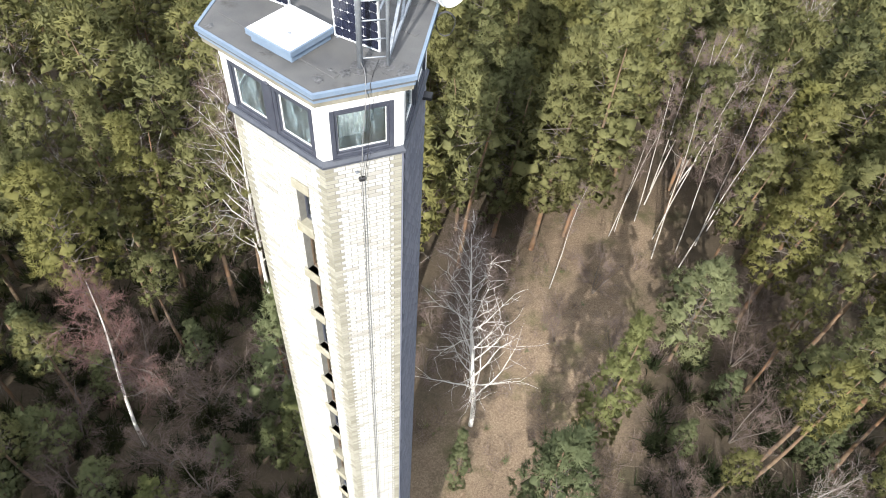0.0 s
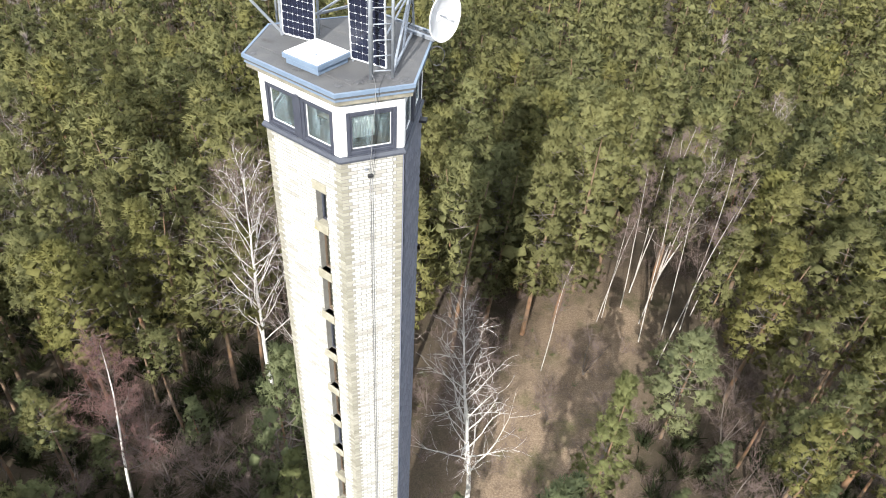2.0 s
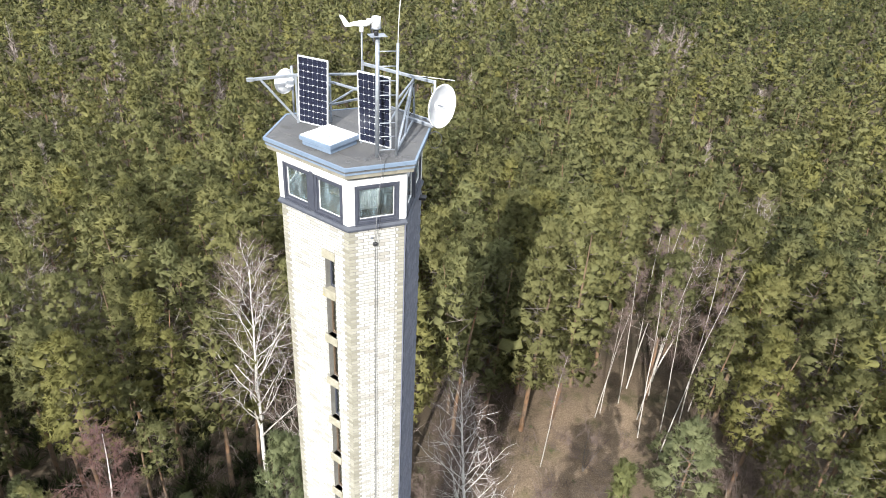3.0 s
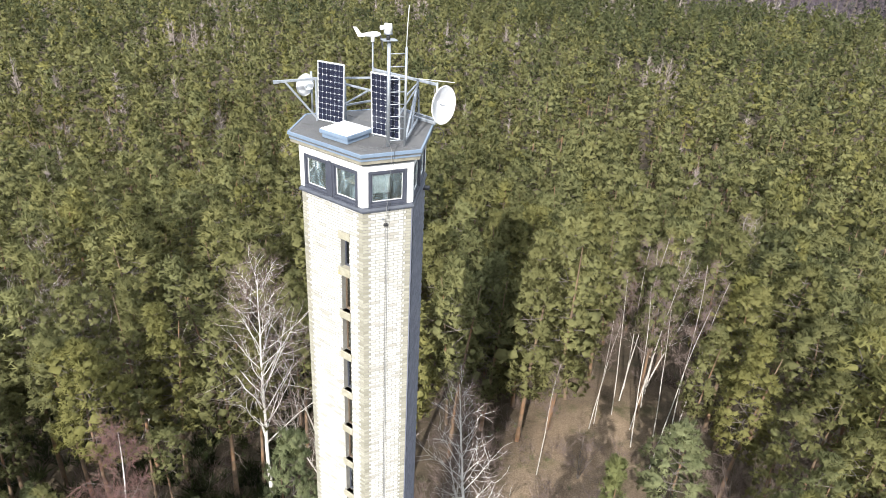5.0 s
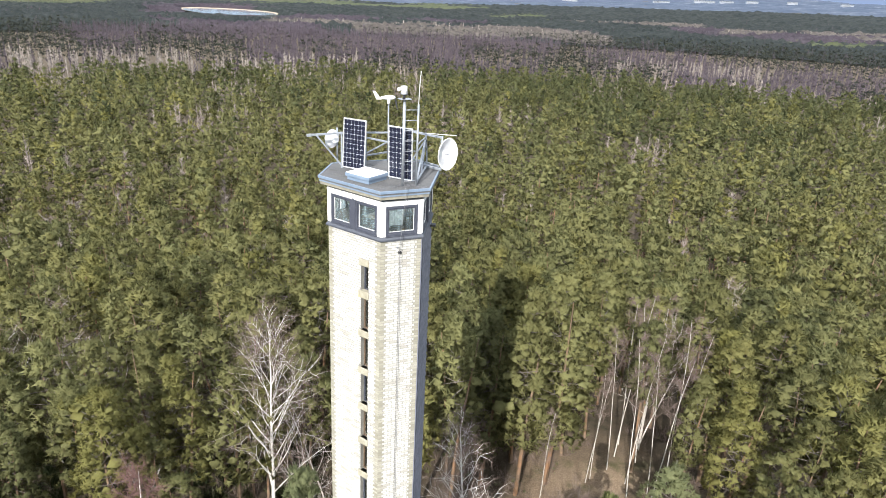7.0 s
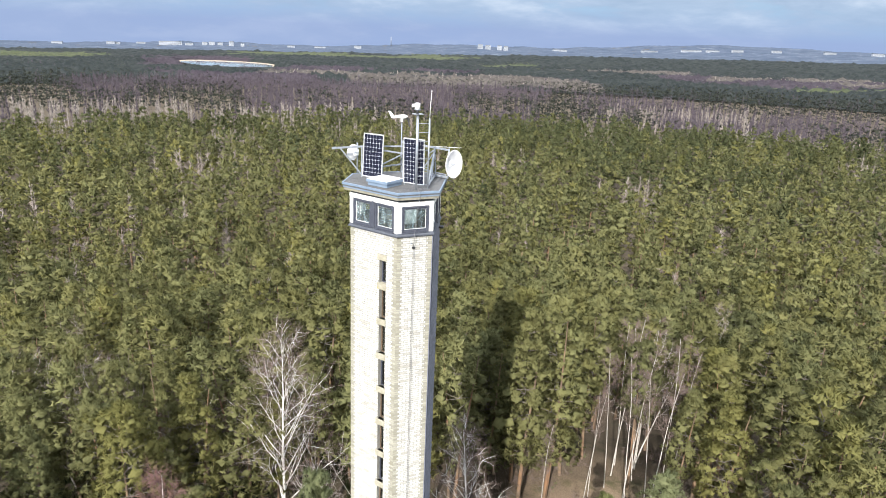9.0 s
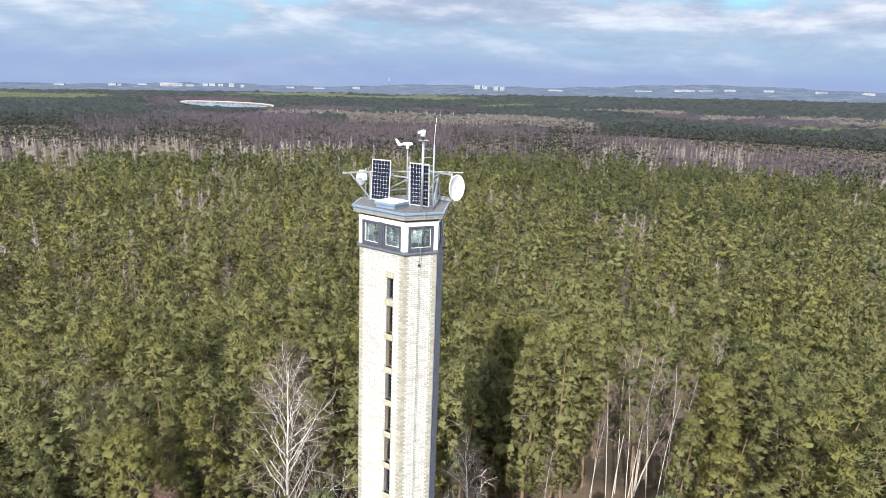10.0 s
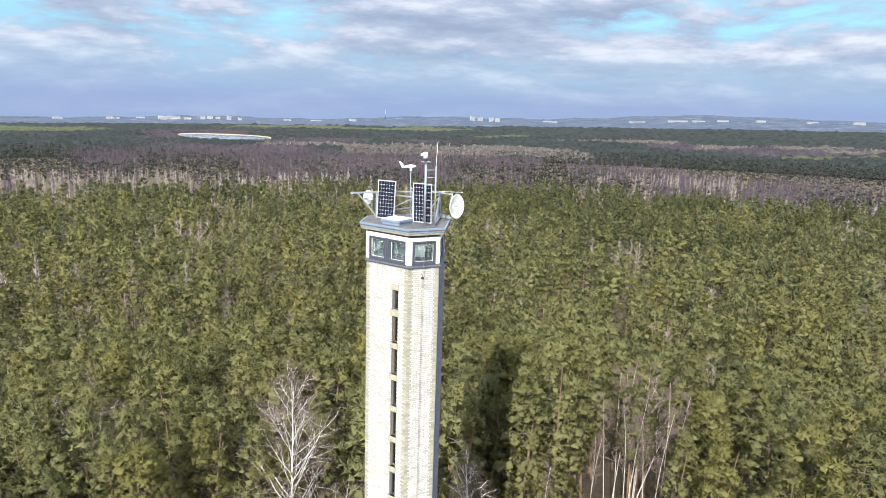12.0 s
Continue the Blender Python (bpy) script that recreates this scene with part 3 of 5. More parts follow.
for k in range(6):
    m, ln = side(k, *SH)
    mi, li = side(k, *inner)
    trim_ = (ln - li) / 2
    bm = bmesh.new()

    def slab(u0, u1, z0, z1):
        a = trim_ if u0 <= 0 else 0
        b = trim_ if u1 >= ln else 0
        low = [m @ Vector(p) for p in ((u0, 0, z0), (u1, 0, z0), (u1 - b, -THICK, z0), (u0 + a, -THICK, z0))]
        prism(bm, low, [p + Vector((0, 0, z1 - z0)) for p in low])

    if k == 0:
        ua, ub = ln - U_SLIT[1], ln - U_SLIT[0]
        slab(0, ua, 0, LEDGE_Z)
        slab(ub, ln, 0, LEDGE_Z)
        tops = [LEDGE_Z] + [b for t, b in SLITS]
        for hi, (t, b) in zip(tops, SLITS):
            slab(ua, ub, t, hi)
        slab(ua, ub, 0, SLITS[-1][1])
    else:
        slab(0, ln, 0, LEDGE_Z)
    bmesh.ops.recalc_face_normals(bm, faces=bm.faces)
    walls.append(part("wall", bm, M["mortar"], tower))

# slit windows: sill blocks, frames and panes
m, ln = side(0, *SH)
ua, ub = ln - U_SLIT[1], ln - U_SLIT[0]
part("lintel", boxed(m, ua - 0.09, ub + 0.03, -0.1, 0.030, SLITS[0][0] - 0.02, SLITS[0][0] + 0.20, bevel=0.01), M["sill_concrete"], tower, "stained concrete lintel")
for i, (t, b) in enumerate(SLITS):
    low = SLITS[i + 1][0] if i + 1 < len(SLITS) else b - 0.4
    part("sill_block", boxed(m, ua - 0.09, ub + 0.03, -0.14, 0.040, low - 0.01, b, bevel=0.012), M["sill_concrete"], tower, "stained concrete sill block")
    fr = bmesh.new()
    for dims in ((ua, ua + 0.035, b, t), (ub - 0.035, ub, b, t), (ua, ub, b, b + 0.04), (ua, ub, t - 0.04, t)):
        box(fr, m, dims[0], dims[1], -0.21, -0.15, dims[2], dims[3])
    bmesh.ops.recalc_face_normals(fr, faces=fr.faces)
    frame_ob = part("window", fr, M["dark_wood"] if i % 3 else M["grey_frame"], tower, "narrow stairwell window in a dark frame")
    pn = part("pane", boxed(m, ua + 0.03, ub - 0.03, -0.185, -0.178, b + 0.035, t - 0.035, bevel=0), M["stair_glass"], frame_ob)
    pn.visible_shadow = False
# added dark filler behind the slits, in place of the stairwell's shade
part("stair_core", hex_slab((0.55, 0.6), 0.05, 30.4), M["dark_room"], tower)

# lookout room
LED = (1.457, 1.711)
CAB = (1.395, 1.650)
part("ledge", hex_slab(LED, LEDGE_Z - 0.03, LEDGE_Z + 0.012), M["flashing"], tower, "dark grey sheet metal ledge")
part("ledge_slope", hex_slab((LED[0] - 0.004, LED[1] - 0.004), LEDGE_Z + 0.012, LEDGE_Z + 0.10, top=(CAB[0] - 0.01, CAB[1] - 0.01)), M["flashing"], tower)
FLOOR_Z, WT, WB = LEDGE_Z + 0.104, 31.86, LEDGE_Z + 0.10
part("room_floor", hex_slab((CAB[0] - 0.1, CAB[1] - 0.1), FLOOR_Z - 0.004, FLOOR_Z + 0.02), M["dark_wood"], tower)
part("header", hex_ring((CAB[0] + 0.012, CAB[1] + 0.012), (CAB[0] - 0.12, CAB[1] - 0.12), WT, 32.02), M["white_paint"], tower, "white painted beam over the windows")
# dark strip under the slab: the overhang's shade put in as colour
part("upper_wall", hex_ring((CAB[0] - 0.03, CAB[1] - 0.03), (CAB[0] - 0.12, CAB[1] - 0.12), 32.02, 32.13), M["flashing"], tower)
roof_slab = part("roof_slab", hex_slab((1.575, 1.85), 32.13, 32.27), M["concrete"], tower, "stained concrete roof slab")


def frame_ring(m, u0, u1, z0, z1, w_, y0, y1, bevel=0.006):
    bm = bmesh.new()
    for a, b, c, d in ((u0, u0 + w_, z0, z1), (u1 - w_, u1, z0, z1), (u0 + w_, u1 - w_, z0, z0 + w_), (u0 + w_, u1 - w_, z1 - w_, z1)):
        box(bm, m, a, b, y0, y1, c, d, bevel)
    bmesh.ops.recalc_face_normals(bm, faces=bm.faces)
    return bm


POST = 0.15
for k in range(6):
    m, ln = side(k, *CAB)
    # each corner post: a folded white board round the corner
    h_out, h_in = hexagon(CAB[0] + 0.006, CAB[1] + 0.006, WB), hexagon(CAB[0] - 0.11, CAB[1] - 0.11, WB)
    ups = [(h_out[k] - h_out[k - 1]).normalized(), (h_out[(k + 1) % 6] - h_out[k]).normalized()]
    ringp = [h_out[k] - ups[0] * POST, h_out[k], h_out[k] + ups[1] * POST, h_in[k] + ups[1] * (POST - 0.05), h_in[k] - ups[0] * (POST - 0.05)]
    bm = prism(bmesh.new(), ringp, [p + Vector((0, 0, WT - WB)) for p in ringp])
    bmesh.ops.recalc_face_normals(bm, faces=bm.faces)
    part("corner_post", bm, M["white_paint"], tower, "white painted corner post")
    spans = [(POST, ln - POST)]
    if k % 2 == 0:
        mid = ln / 2
        spans = [(POST, mid - 0.075), (mid + 0.075, ln - POST)]
        mull = part("mullion", boxed(m, mid - 0.075, mid + 0.075, -0.10, 0.03, WB, WT - 0.02, bevel=0.012), M["grey_frame"], tower)
        part("mullion_cap", boxed(m, mid - 0.05, mid + 0.05, -0.02, 0.05, WT - 0.03, WT + 0.03, bevel=0.015), M["grey_frame"], mull)
    for u0, u1 in spans:
        wn = part("window", frame_ring(m, u0, u1, WB + 0.005, WT - 0.004, 0.075, -0.09, 0.012, 0.010), M["grey_frame"], tower, "dark grey window frame with dusty glass")
        part("sash", frame_ring(m, u0 + 0.075, u1 - 0.075, WB + 0.08, WT - 0.079, 0.04, -0.07, -0.012, 0.008), M["grey_frame"], wn)
        part("glazing_bead", frame_ring(m, u0 + 0.115, u1 - 0.115, WB + 0.12, WT - 0.119, 0.009, -0.058, -0.028, 0.004), M["white_paint"], wn, "white glazing bead")
        pn = part("pane", boxed(m, u0 + 0.13, u1 - 0.13, -0.055, -0.047, WB + 0.135, WT - 0.134, bevel=0), M["glass"], wn)
        pn.visible_shadow = k < 3
        part("sill", boxed(m, u0 - 0.004, u1 + 0.004, -0.02, 0.035, WB - 0.02, WB + 0.006, bevel=0.004), M["grey_frame"], wn)

# roof covering and its two-step metal edge
RO = (1.631, 1.911)
roof = part("roof", hex_slab((RO[0] - 0.03, RO[1] - 0.03), 32.27, ROOF_Z - 0.012), M["roofing"], tower, "grey felt roof")
part("fascia", hex_ring((RO[0] - 0.032, RO[1] - 0.032), (RO[0] - 0.06, RO[1] - 0.06), 32.225, 32.318), M["fascia"], roof, "blue-grey metal roof edge")
part("fascia_cap", hex_ring(RO, (RO[0] - 0.05, RO[1] - 0.05), 32.325, ROOF_Z), M["fascia"], roof, "blue-grey metal roof edge")
# felt seams
mk, lk = side(0, RO[0] - 0.04, RO[1] - 0.04)
for v_, u0, u1 in ((-0.55, -0.25, 2.75), (-1.35, -0.6, 3.2), (-2.15, -0.55, 2.9)):
    part("felt_seam", boxed(mk, u0 + 0.15, u1 - 0.3, v_, v_ + 0.09, ROOF_Z - 0.016, ROOF_Z - 0.004, bevel=0.003), M["roofing"], roof)
rr_ = random.Random(5)
for px, py, pr in ((0.66, 0.72, 0.22), (1.02, 0.80, 0.20), (1.22, 0.62, 0.10), (0.42, 0.55, 0.12), (0.05, 0.38, 0.10), (-1.72, 1.66, 0.08), (1.30, 0.75, 0.07), (0.2, 0.62, 0.07)):
    bm = bmesh.new()
    ringt = [bm.verts.new((px + pr * rr_.uniform(0.5, 1.15) * math.cos(a), py + pr * rr_.uniform(0.5, 1.15) * math.sin(a), ROOF_Z - 0.0085)) for a in (2 * math.pi * i / 13 for i in range(13))]
    top = bm.verts.new((px, py, ROOF_Z + 0.004))
    for i in range(13):
        bm.faces.new((ringt[i], ringt[(i + 1) % 13], top))
    part("tar_patch", bm, M["tar"], roof, "crinkled dark tar patch")

# things inside the lookout room
table = thing("table", (0.0, 1.55, FLOOR_Z + 0.02), "pale wooden table under the lookout windows", "table")
mt = pose(0.05, 1.35, FLOOR_Z + 0.02, 0, 0, -39)
part("tabletop", boxed(mt, -0.55, 0.55, -0.25, 0.25, 0.20, 0.235), M["wood"], table)
for lx in (-0.5, 0.5):
    for ly in (-0.2, 0.2):
        part("leg", boxed(mt, lx - 0.025, lx + 0.025, ly - 0.025, ly + 0.025, 0, 0.20), M["dark_wood"], table)
chair = thing("chair", (0.85, 1.6, FLOOR_Z + 0.02), "dark wooden chair with an open back", "chair")
mc = pose(0.85, 1.55, FLOOR_Z + 0.02, 0, 0, 20)
part("seat", boxed(mc, -0.2, 0.2, -0.2, 0.2, 0.28, 0.31), M["dark_wood"], chair)
for lx, ly, hz in ((-0.18, -0.18, 0.28), (0.18, -0.18, 0.28), (-0.18, 0.18, 0.68), (0.18, 0.18, 0.68)):
    part("leg", boxed(mc, lx - 0.018, lx + 0.018, ly - 0.018, ly + 0.018, 0, hz), M["dark_wood"], chair)
part("backrest", boxed(mc, -0.18, 0.18, 0.17, 0.19, 0.60, 0.68), M["dark_wood"], chair)
for k, u0, u1 in ((1, 0.22, 0.66),):
    m, ln = side(k, CAB[0] - 0.16, CAB[1] - 0.16)
    bm = bmesh.new()
    cols = []
    for i in range(31):
        u = u0 + (u1 - u0) * i / 30
        y = 0.012 * math.sin(i * 1.7) + 0.006 * math.sin(i * 0.6)
        cols.append((bm.verts.new(m @ Vector((u, y, WB + 0.28))), bm.verts.new(m @ Vector((u, y * 0.5, WT - 0.05)))))
    for a, b in zip(cols, cols[1:]):
        bm.faces.new((a[0], b[0], b[1], a[1])).smooth = True
    ob = part("curtain", bm, M["cloth"], None)
    tagged(ob, "pale thin curtain behind the dusty window", "curtain", "curtains of the lookout room")
    so = ob.modifiers.new("cloth", "SOLIDIFY")
    so.thickness = 0.004

# ---- on the roof ----
RZ = ROOF_Z - 0.012
hatch = thing("roof_hatch", (-0.44, 1.34, RZ), "square white roof hatch on a pale blue metal curb", "hatch", "")
hu = (Vector((-0.40, 0.73, 0)) - Vector((-1.15, 1.33, 0)))
ang = math.degrees(math.atan2(hu.y, hu.x))
mh = pose(-0.44, 1.345, RZ, 0, 0, ang)
part("curb", boxed(mh, -0.43, 0.43, -0.41, 0.41, 0, 0.13, bevel=0.01), M["fascia"], hatch)
lid = part("lid", boxed(mh, -0.475, 0.475, -0.46, 0.46, 0.12, 0.222, bevel=0.008), M["fascia"], hatch, "pale blue metal lid rim")
bm = bmesh.new()
box(bm, mh, -0.455, 0.455, -0.44, 0.44, 0.218, 0.236)
bmesh.ops.bevel(bm, geom=bm.edges[:], offset=0.012, segments=2, affect="EDGES")
part("skin", bm, M["plastic"], lid, "white plastic lid skin")
part("handle", boxed(mh, 0.1, 0.16, -0.16, -0.11, 0.236, 0.255), M["steel"], lid)


def solar_panel(tl, tr, bl):
    """A framed module of six by ten cells that leans on the rack."""
    tl, tr, bl = Vector(tl), Vector(tr), Vector(bl)
    u, v = (tr - tl).normalized(), (tl - bl).normalized()
    n = u.cross(v).normalized()
    m = Matrix((u, n, v)).transposed().to_4x4()
    m.translation = bl
    if (m @ Vector((0, 1, 0)) - bl).y > 0:
        m = m @ Matrix.Diagonal((1, -1, 1, 1))
    t = thing("solar_panel", bl, "tall black solar panel with white cell lines in a silver frame", "solar panel", "solar panels on the tower roof")
    W_, H_ = 0.81, 1.58
    part("panel_frame", frame_ring(m, 0, W_, 0, H_, 0.022, -0.035, 0.006, 0.003), M["aluminium"], t)
    sheet = part("backsheet", boxed(m, 0.02, W_ - 0.02, -0.016, -0.008, 0.02, H_ - 0.02, bevel=0), M["backsheet"], t)
    me = bpy.data.meshes.new("cell")
    s, h_, c = 0.0605, 0.0735, 0.016
    pts = [(-s + c, -h_), (s - c, -h_), (s, -h_ + c), (s, h_ - c), (s - c, h_), (-s + c, h_), (-s, h_ - c), (-s, -h_ + c)]
    me.from_pydata([(x, 0.0, z) for x, z in pts] + [(x, -0.003, z) for x, z in pts], [], [tuple(range(8))] + [(i, (i + 1) % 8, 8 + (i + 1) % 8, 8 + i) for i in range(8)])
    me.materials.append(M["cell"])
    base = BASE[t.name]
    for i in range(6):
        for j in range(10):
            o = new("cell", me)
            o.parent = sheet
            o.matrix_basis = Matrix.Translation(-base) @ m @ Matrix.Translation((W_ / 2 + (i - 2.5) * 0.1265, 0.001, H_ / 2 + (j - 4.5) * 0.1525))
    return t


solar_panel((-1.22, 2.50, 34.00), (-0.51, 2.11, 34.00), (-1.28, 2.58, 32.43))
solar_panel((0.18, 1.30, 34.05), (0.885, 0.89, 34.05), (0.205, 1.38, 32.48))

mast = thing("ladder_mast", (0.63, 0.70, RZ), "galvanised steel pole with a ladder beside it on the roof", "mast")
mx, my, qx, qy = 0.63, 0.70, 1.03, 0.78
part("pole", pipe([(mx, my, RZ), (mx, my, 34.93)], 0.044, 14), M["steel"], mast)
part("top_plate", boxed(pose(mx, my, 34.93, 0, 0, 20), -0.17, 0.17, -0.13, 0.13, 0, 0.018, bevel=0.004), M["steel"], mast)
part("stile", pipe([(qx, qy, RZ), (qx, qy, 34.78)], 0.030, 12), M["steel"], mast)
part("whip", pipe([(qx, qy, 34.74), (qx + 0.01, qy - 0.02, 35.2), (qx + 0.04, qy - 0.1, 35.72)], 0.011, 6, 0.5), M["plastic"], mast, "thin white whip aerial")
for i in range(8):
    z = 32.55 + 0.297 * i
    part("rung", pipe([(mx, my, z), (qx, qy, z)], 0.012, 8), M["steel"], mast)
cam_unit = thing("weather_camera", (mx - 0.02, my - 0.03, 34.948), "small white weatherproof camera head on a dark swivel", "camera")
part("swivel", pipe([(mx - 0.02, my - 0.03, 34.948), (mx - 0.02, my - 0.03, 35.08)], 0.045, 12), M["black"], cam_unit)
part("swivel_plate", pipe([(mx - 0.02, my - 0.03, 35.07), (mx - 0.02, my - 0.03, 35.10)], 0.10, 16), M["dark_steel"], cam_unit)
part("housing", pipe([(mx - 0.02, my - 0.03, 35.10), (mx - 0.02, my - 0.03, 35.26), (mx - 0.02, my - 0.03, 35.30)], 0.095, 16, 0.9), M["plastic"], cam_unit)
part("lens_tube", pipe([(mx - 0.10, my - 0.06, 35.22), (mx - 0.19, my - 0.10, 35.22)], 0.05, 12), M["plastic"], cam_unit)

# rack of square tube that carries the dishes and panels
rack = thing("steel_rack", (0.1, 3.0, RZ), "galvanised steel rack behind the solar panels", "rack")
tubes = [
    ((-2.32, 2.30, 33.46), (-1.20, 2.78, 33.48), 0.06), ((-1.20, 2.78, 33.48), (0.20, 3.02, 33.48), 0.05),
    ((0.16, 3.62, 33.55), (1.86, 2.70, 33.44), 0.065), ((-2.06, 2.39, 33.46), (-1.26, 2.58, 32.42), 0.05),
    ((-1.30, 2.60, RZ), (-1.30, 2.62, 33.50), 0.05), ((-0.55, 2.72, RZ), (-0.55, 2.76, 33.46), 0.045),
    ((-0.55, 2.72, 33.36), (0.20, 2.15, 33.36), 0.05), ((0.24, 1.47, RZ), (0.24, 1.40, 33.9), 0.04), ((0.22, 1.45, 33.40), (0.20, 2.15, 33.36), 0.045), ((0.20, 2.15, RZ), (0.20, 3.02, 33.46), 0.045),
    ((-0.57, 2.60, 32.86), (0.14, 3.40, 33.10), 0.04), ((0.14, 3.62, RZ), (0.14, 3.62, 33.62), 0.055),
    ((0.14, 3.62, 32.70), (-1.28, 2.62, 32.66), 0.05), ((0.14, 3.62, 32.70), (1.80, 2.75, 32.50), 0.05),
    ((1.36, 2.98, 33.44), (1.03, 0.86, 32.45), 0.05), ((1.36, 2.98, 33.44), (1.20, 1.90, 32.42), 0.045),
    ((1.36, 2.98, 33.44), (1.42, 2.95, RZ), 0.05), ((1.36, 2.96, 33.40), (1.02, 0.84, 33.60), 0.04),
    ((1.18, 2.95, 32.50), (1.86, 2.46, 32.46), 0.07), ((1.03, 0.90, 32.46), (1.40, 2.90, 32.46), 0.05),
    ((0.88, 0.95, 33.10), (1.33, 2.90, 33.30), 0.035), ((-1.25, 2.60, 33.0), (-0.5, 2.2, 33.45), 0.035),
]
for p, q, wd in tubes:
    part("tube", beam(p, q, wd, wd), M["steel"], rack)
part("end_cap", beam((-2.34, 2.294, 33.46), (-2.20, 2.337, 33.464), 0.085, 0.075), M["steel"], rack)
part("pole", pipe([(1.86, 2.66, RZ), (1.86, 2.66, 33.50)], 0.03, 10), M["steel"], rack)
part("aerial_rod", pipe([(1.30, 2.90, 33.53), (2.30, 2.50, 33.56)], 0.008, 6), M["plastic"], rack)


def dish(centre, facing, radius, depth, label):
    c, f = Vector(centre), Vector(facing).normalized()
    t = thing("satellite_dish", c, label, "satellite dish", "dishes on the tower roof")
    s = f.cross(Vector((0, 0, 1))).normalized()
    u = s.cross(f)
    bm = bmesh.new()
    rings, seg = 7, 36
    lay = []
    for j in range(rings + 1):
        r = radius * j / rings
        z = depth * ((j / rings) ** 2 - 1)
        if j == 0:
            lay.append([bm.verts.new(c + f * z)])
        else:
            lay.append([bm.verts.new(c + f * z + r * (math.cos(a) * s + math.sin(a) * u)) for a in (2 * math.pi * i / seg for i in range(seg))])
    for i in range(seg):
        bm.faces.new((lay[0][0], lay[1][i], lay[1][(i + 1) % seg]))
        for a, b in zip(lay[1:], lay[2:]):
            bm.faces.new((a[i], b[i], b[(i + 1) % seg], a[(i + 1) % seg]))
    bmesh.ops.solidify(bm, geom=bm.faces[:], thickness=0.014)
    bmesh.ops.recalc_face_normals(bm, faces=bm.faces)
    part("reflector", bm, M["dish"], t, smooth=True)
    rim = bmesh.new()
    part("rim", pipe([c + radius * (math.cos(a) * s + math.sin(a) * u) for a in (2 * math.pi * i / seg for i in range(seg + 1))], 0.012, 6), M["dish"], t)
    rim.free()
    part("feed_arm", pipe([c - f * depth, c + f * (depth * 0.55)], 0.014, 8), M["dark_steel"], t)
    part("feed_horn", pipe([c + f * depth * 0.45, c + f * depth * 0.75], 0.03, 10), M["plastic"], t)
    part("back_box", boxed(look(c - f * (depth + 0.06), c - f * 2), -0.09, 0.09, -0.09, 0.09, -0.06, 0.08, bevel=0.01), M["plastic"], t)
    return t


dish((2.04, 2.36, 32.99), (0.76, -0.65, 0.05), 0.50, 0.15, "large round white satellite dish on a steel pole")
part("bracket", beam((1.86, 2.66, 32.99), (1.90, 2.50, 32.99), 0.07, 0.10), M["dark_steel"], rack)
dish((-1.66, 3.20, 33.18), (-0.72, 0.66, 0.0), 0.29, 0.10, "small round white dish at the far side of the roof")
part("pole", pipe([(-1.50, 3.30, RZ), (-1.50, 3.30, 33.52)], 0.028, 10), M["steel"], rack)
part("bracket", beam((-1.50, 3.30, 33.18), (-1.58, 3.22, 33.18), 0.06, 0.12), M["steel"], rack)

turb = thing("wind_turbine", (0.13, 3.58, RZ), "small white wind turbine with dark blades on a thin pole", "wind turbine")
part("pole", pipe([(0.13, 3.60, RZ), (0.13, 3.60, 34.34)], 0.022, 8), M["dark_steel"], turb)
part("neck", pipe([(0.13, 3.60, 34.30), (0.13, 3.60, 34.46)], 0.05, 10), M["plastic"], turb)
ax = (Vector((0.32, 3.86, 34.49)) - Vector((-0.30, 3.66, 34.49))).normalized()
c0 = Vector((0.13, 3.60, 34.49))
nac = bmesh.new()
prof = ((-0.28, 0.025), (-0.18, 0.05), (0.0, 0.075), (0.12, 0.07), (0.19, 0.045), (0.23, 0.012))
sa = ax.cross(Vector((0, 0, 1))).normalized()
rings_ = [[nac.verts.new(c0 + ax * d + r * (math.cos(a) * sa + math.sin(a) * Vector((0, 0, 1)))) for a in (2 * math.pi * i / 14 for i in range(14))] for d, r in prof]
for a, b in zip(rings_, rings_[1:]):
    for i in range(14):
        nac.faces.new((a[i], b[i], b[(i + 1) % 14], a[(i + 1) % 14])).smooth = True
nac.faces.new(rings_[0])
nac.faces.new(rings_[-1][::-1])
bmesh.ops.recalc_face_normals(nac, faces=nac.faces)
part("nacelle", nac, M["plastic"], turb)
fin = bmesh.new()
outl = [(-0.16, 0.03), (-0.30, 0.02), (-0.44, 0.20), (-0.53, 0.21), (-0.40, -0.05), (-0.26, -0.055), (-0.14, -0.03)]
prism(fin, [c0 + ax * d + Vector((0, 0, h)) + sa * 0.012 for d, h in outl], [c0 + ax * d + Vector((0, 0, h)) - sa * 0.012 for d, h in outl])
bmesh.ops.recalc_face_normals(fin, faces=fin.faces)
part("tail_fin", fin, M["plastic"], turb)
hub = c0 + ax * 0.20
for a in (70, 190, 310):
    d = math.cos(radians(a)) * sa + math.sin(radians(a)) * Vector((0, 0, 1))
    e = d.cross(ax).normalized()
    bl = bmesh.new()
    prism(bl, [hub + d * r_ + e * w_ + ax * (0.01 * g_) for r_, w_, g_ in ((0.04, 0.025, 1), (0.16, 0.055, 1), (0.46, 0.012, 0.5), (0.46, -0.012, -0.5), (0.16, -0.02, -1), (0.04, -0.025, -1))],
          [hub + d * r_ + e * w_ + ax * (0.01 * g_ + 0.012) for r_, w_, g_ in ((0.04, 0.025, 1), (0.16, 0.055, 1), (0.46, 0.012, 0.5), (0.46, -0.012, -0.5), (0.16, -0.02, -1), (0.04, -0.025, -1))])
    bmesh.ops.recalc_face_normals(bl, faces=bl.faces)
    part("blade", bl, M["black"], turb, "thin dark blade")

# cables from the roof down the front
mf, lf = side(1, *SH)
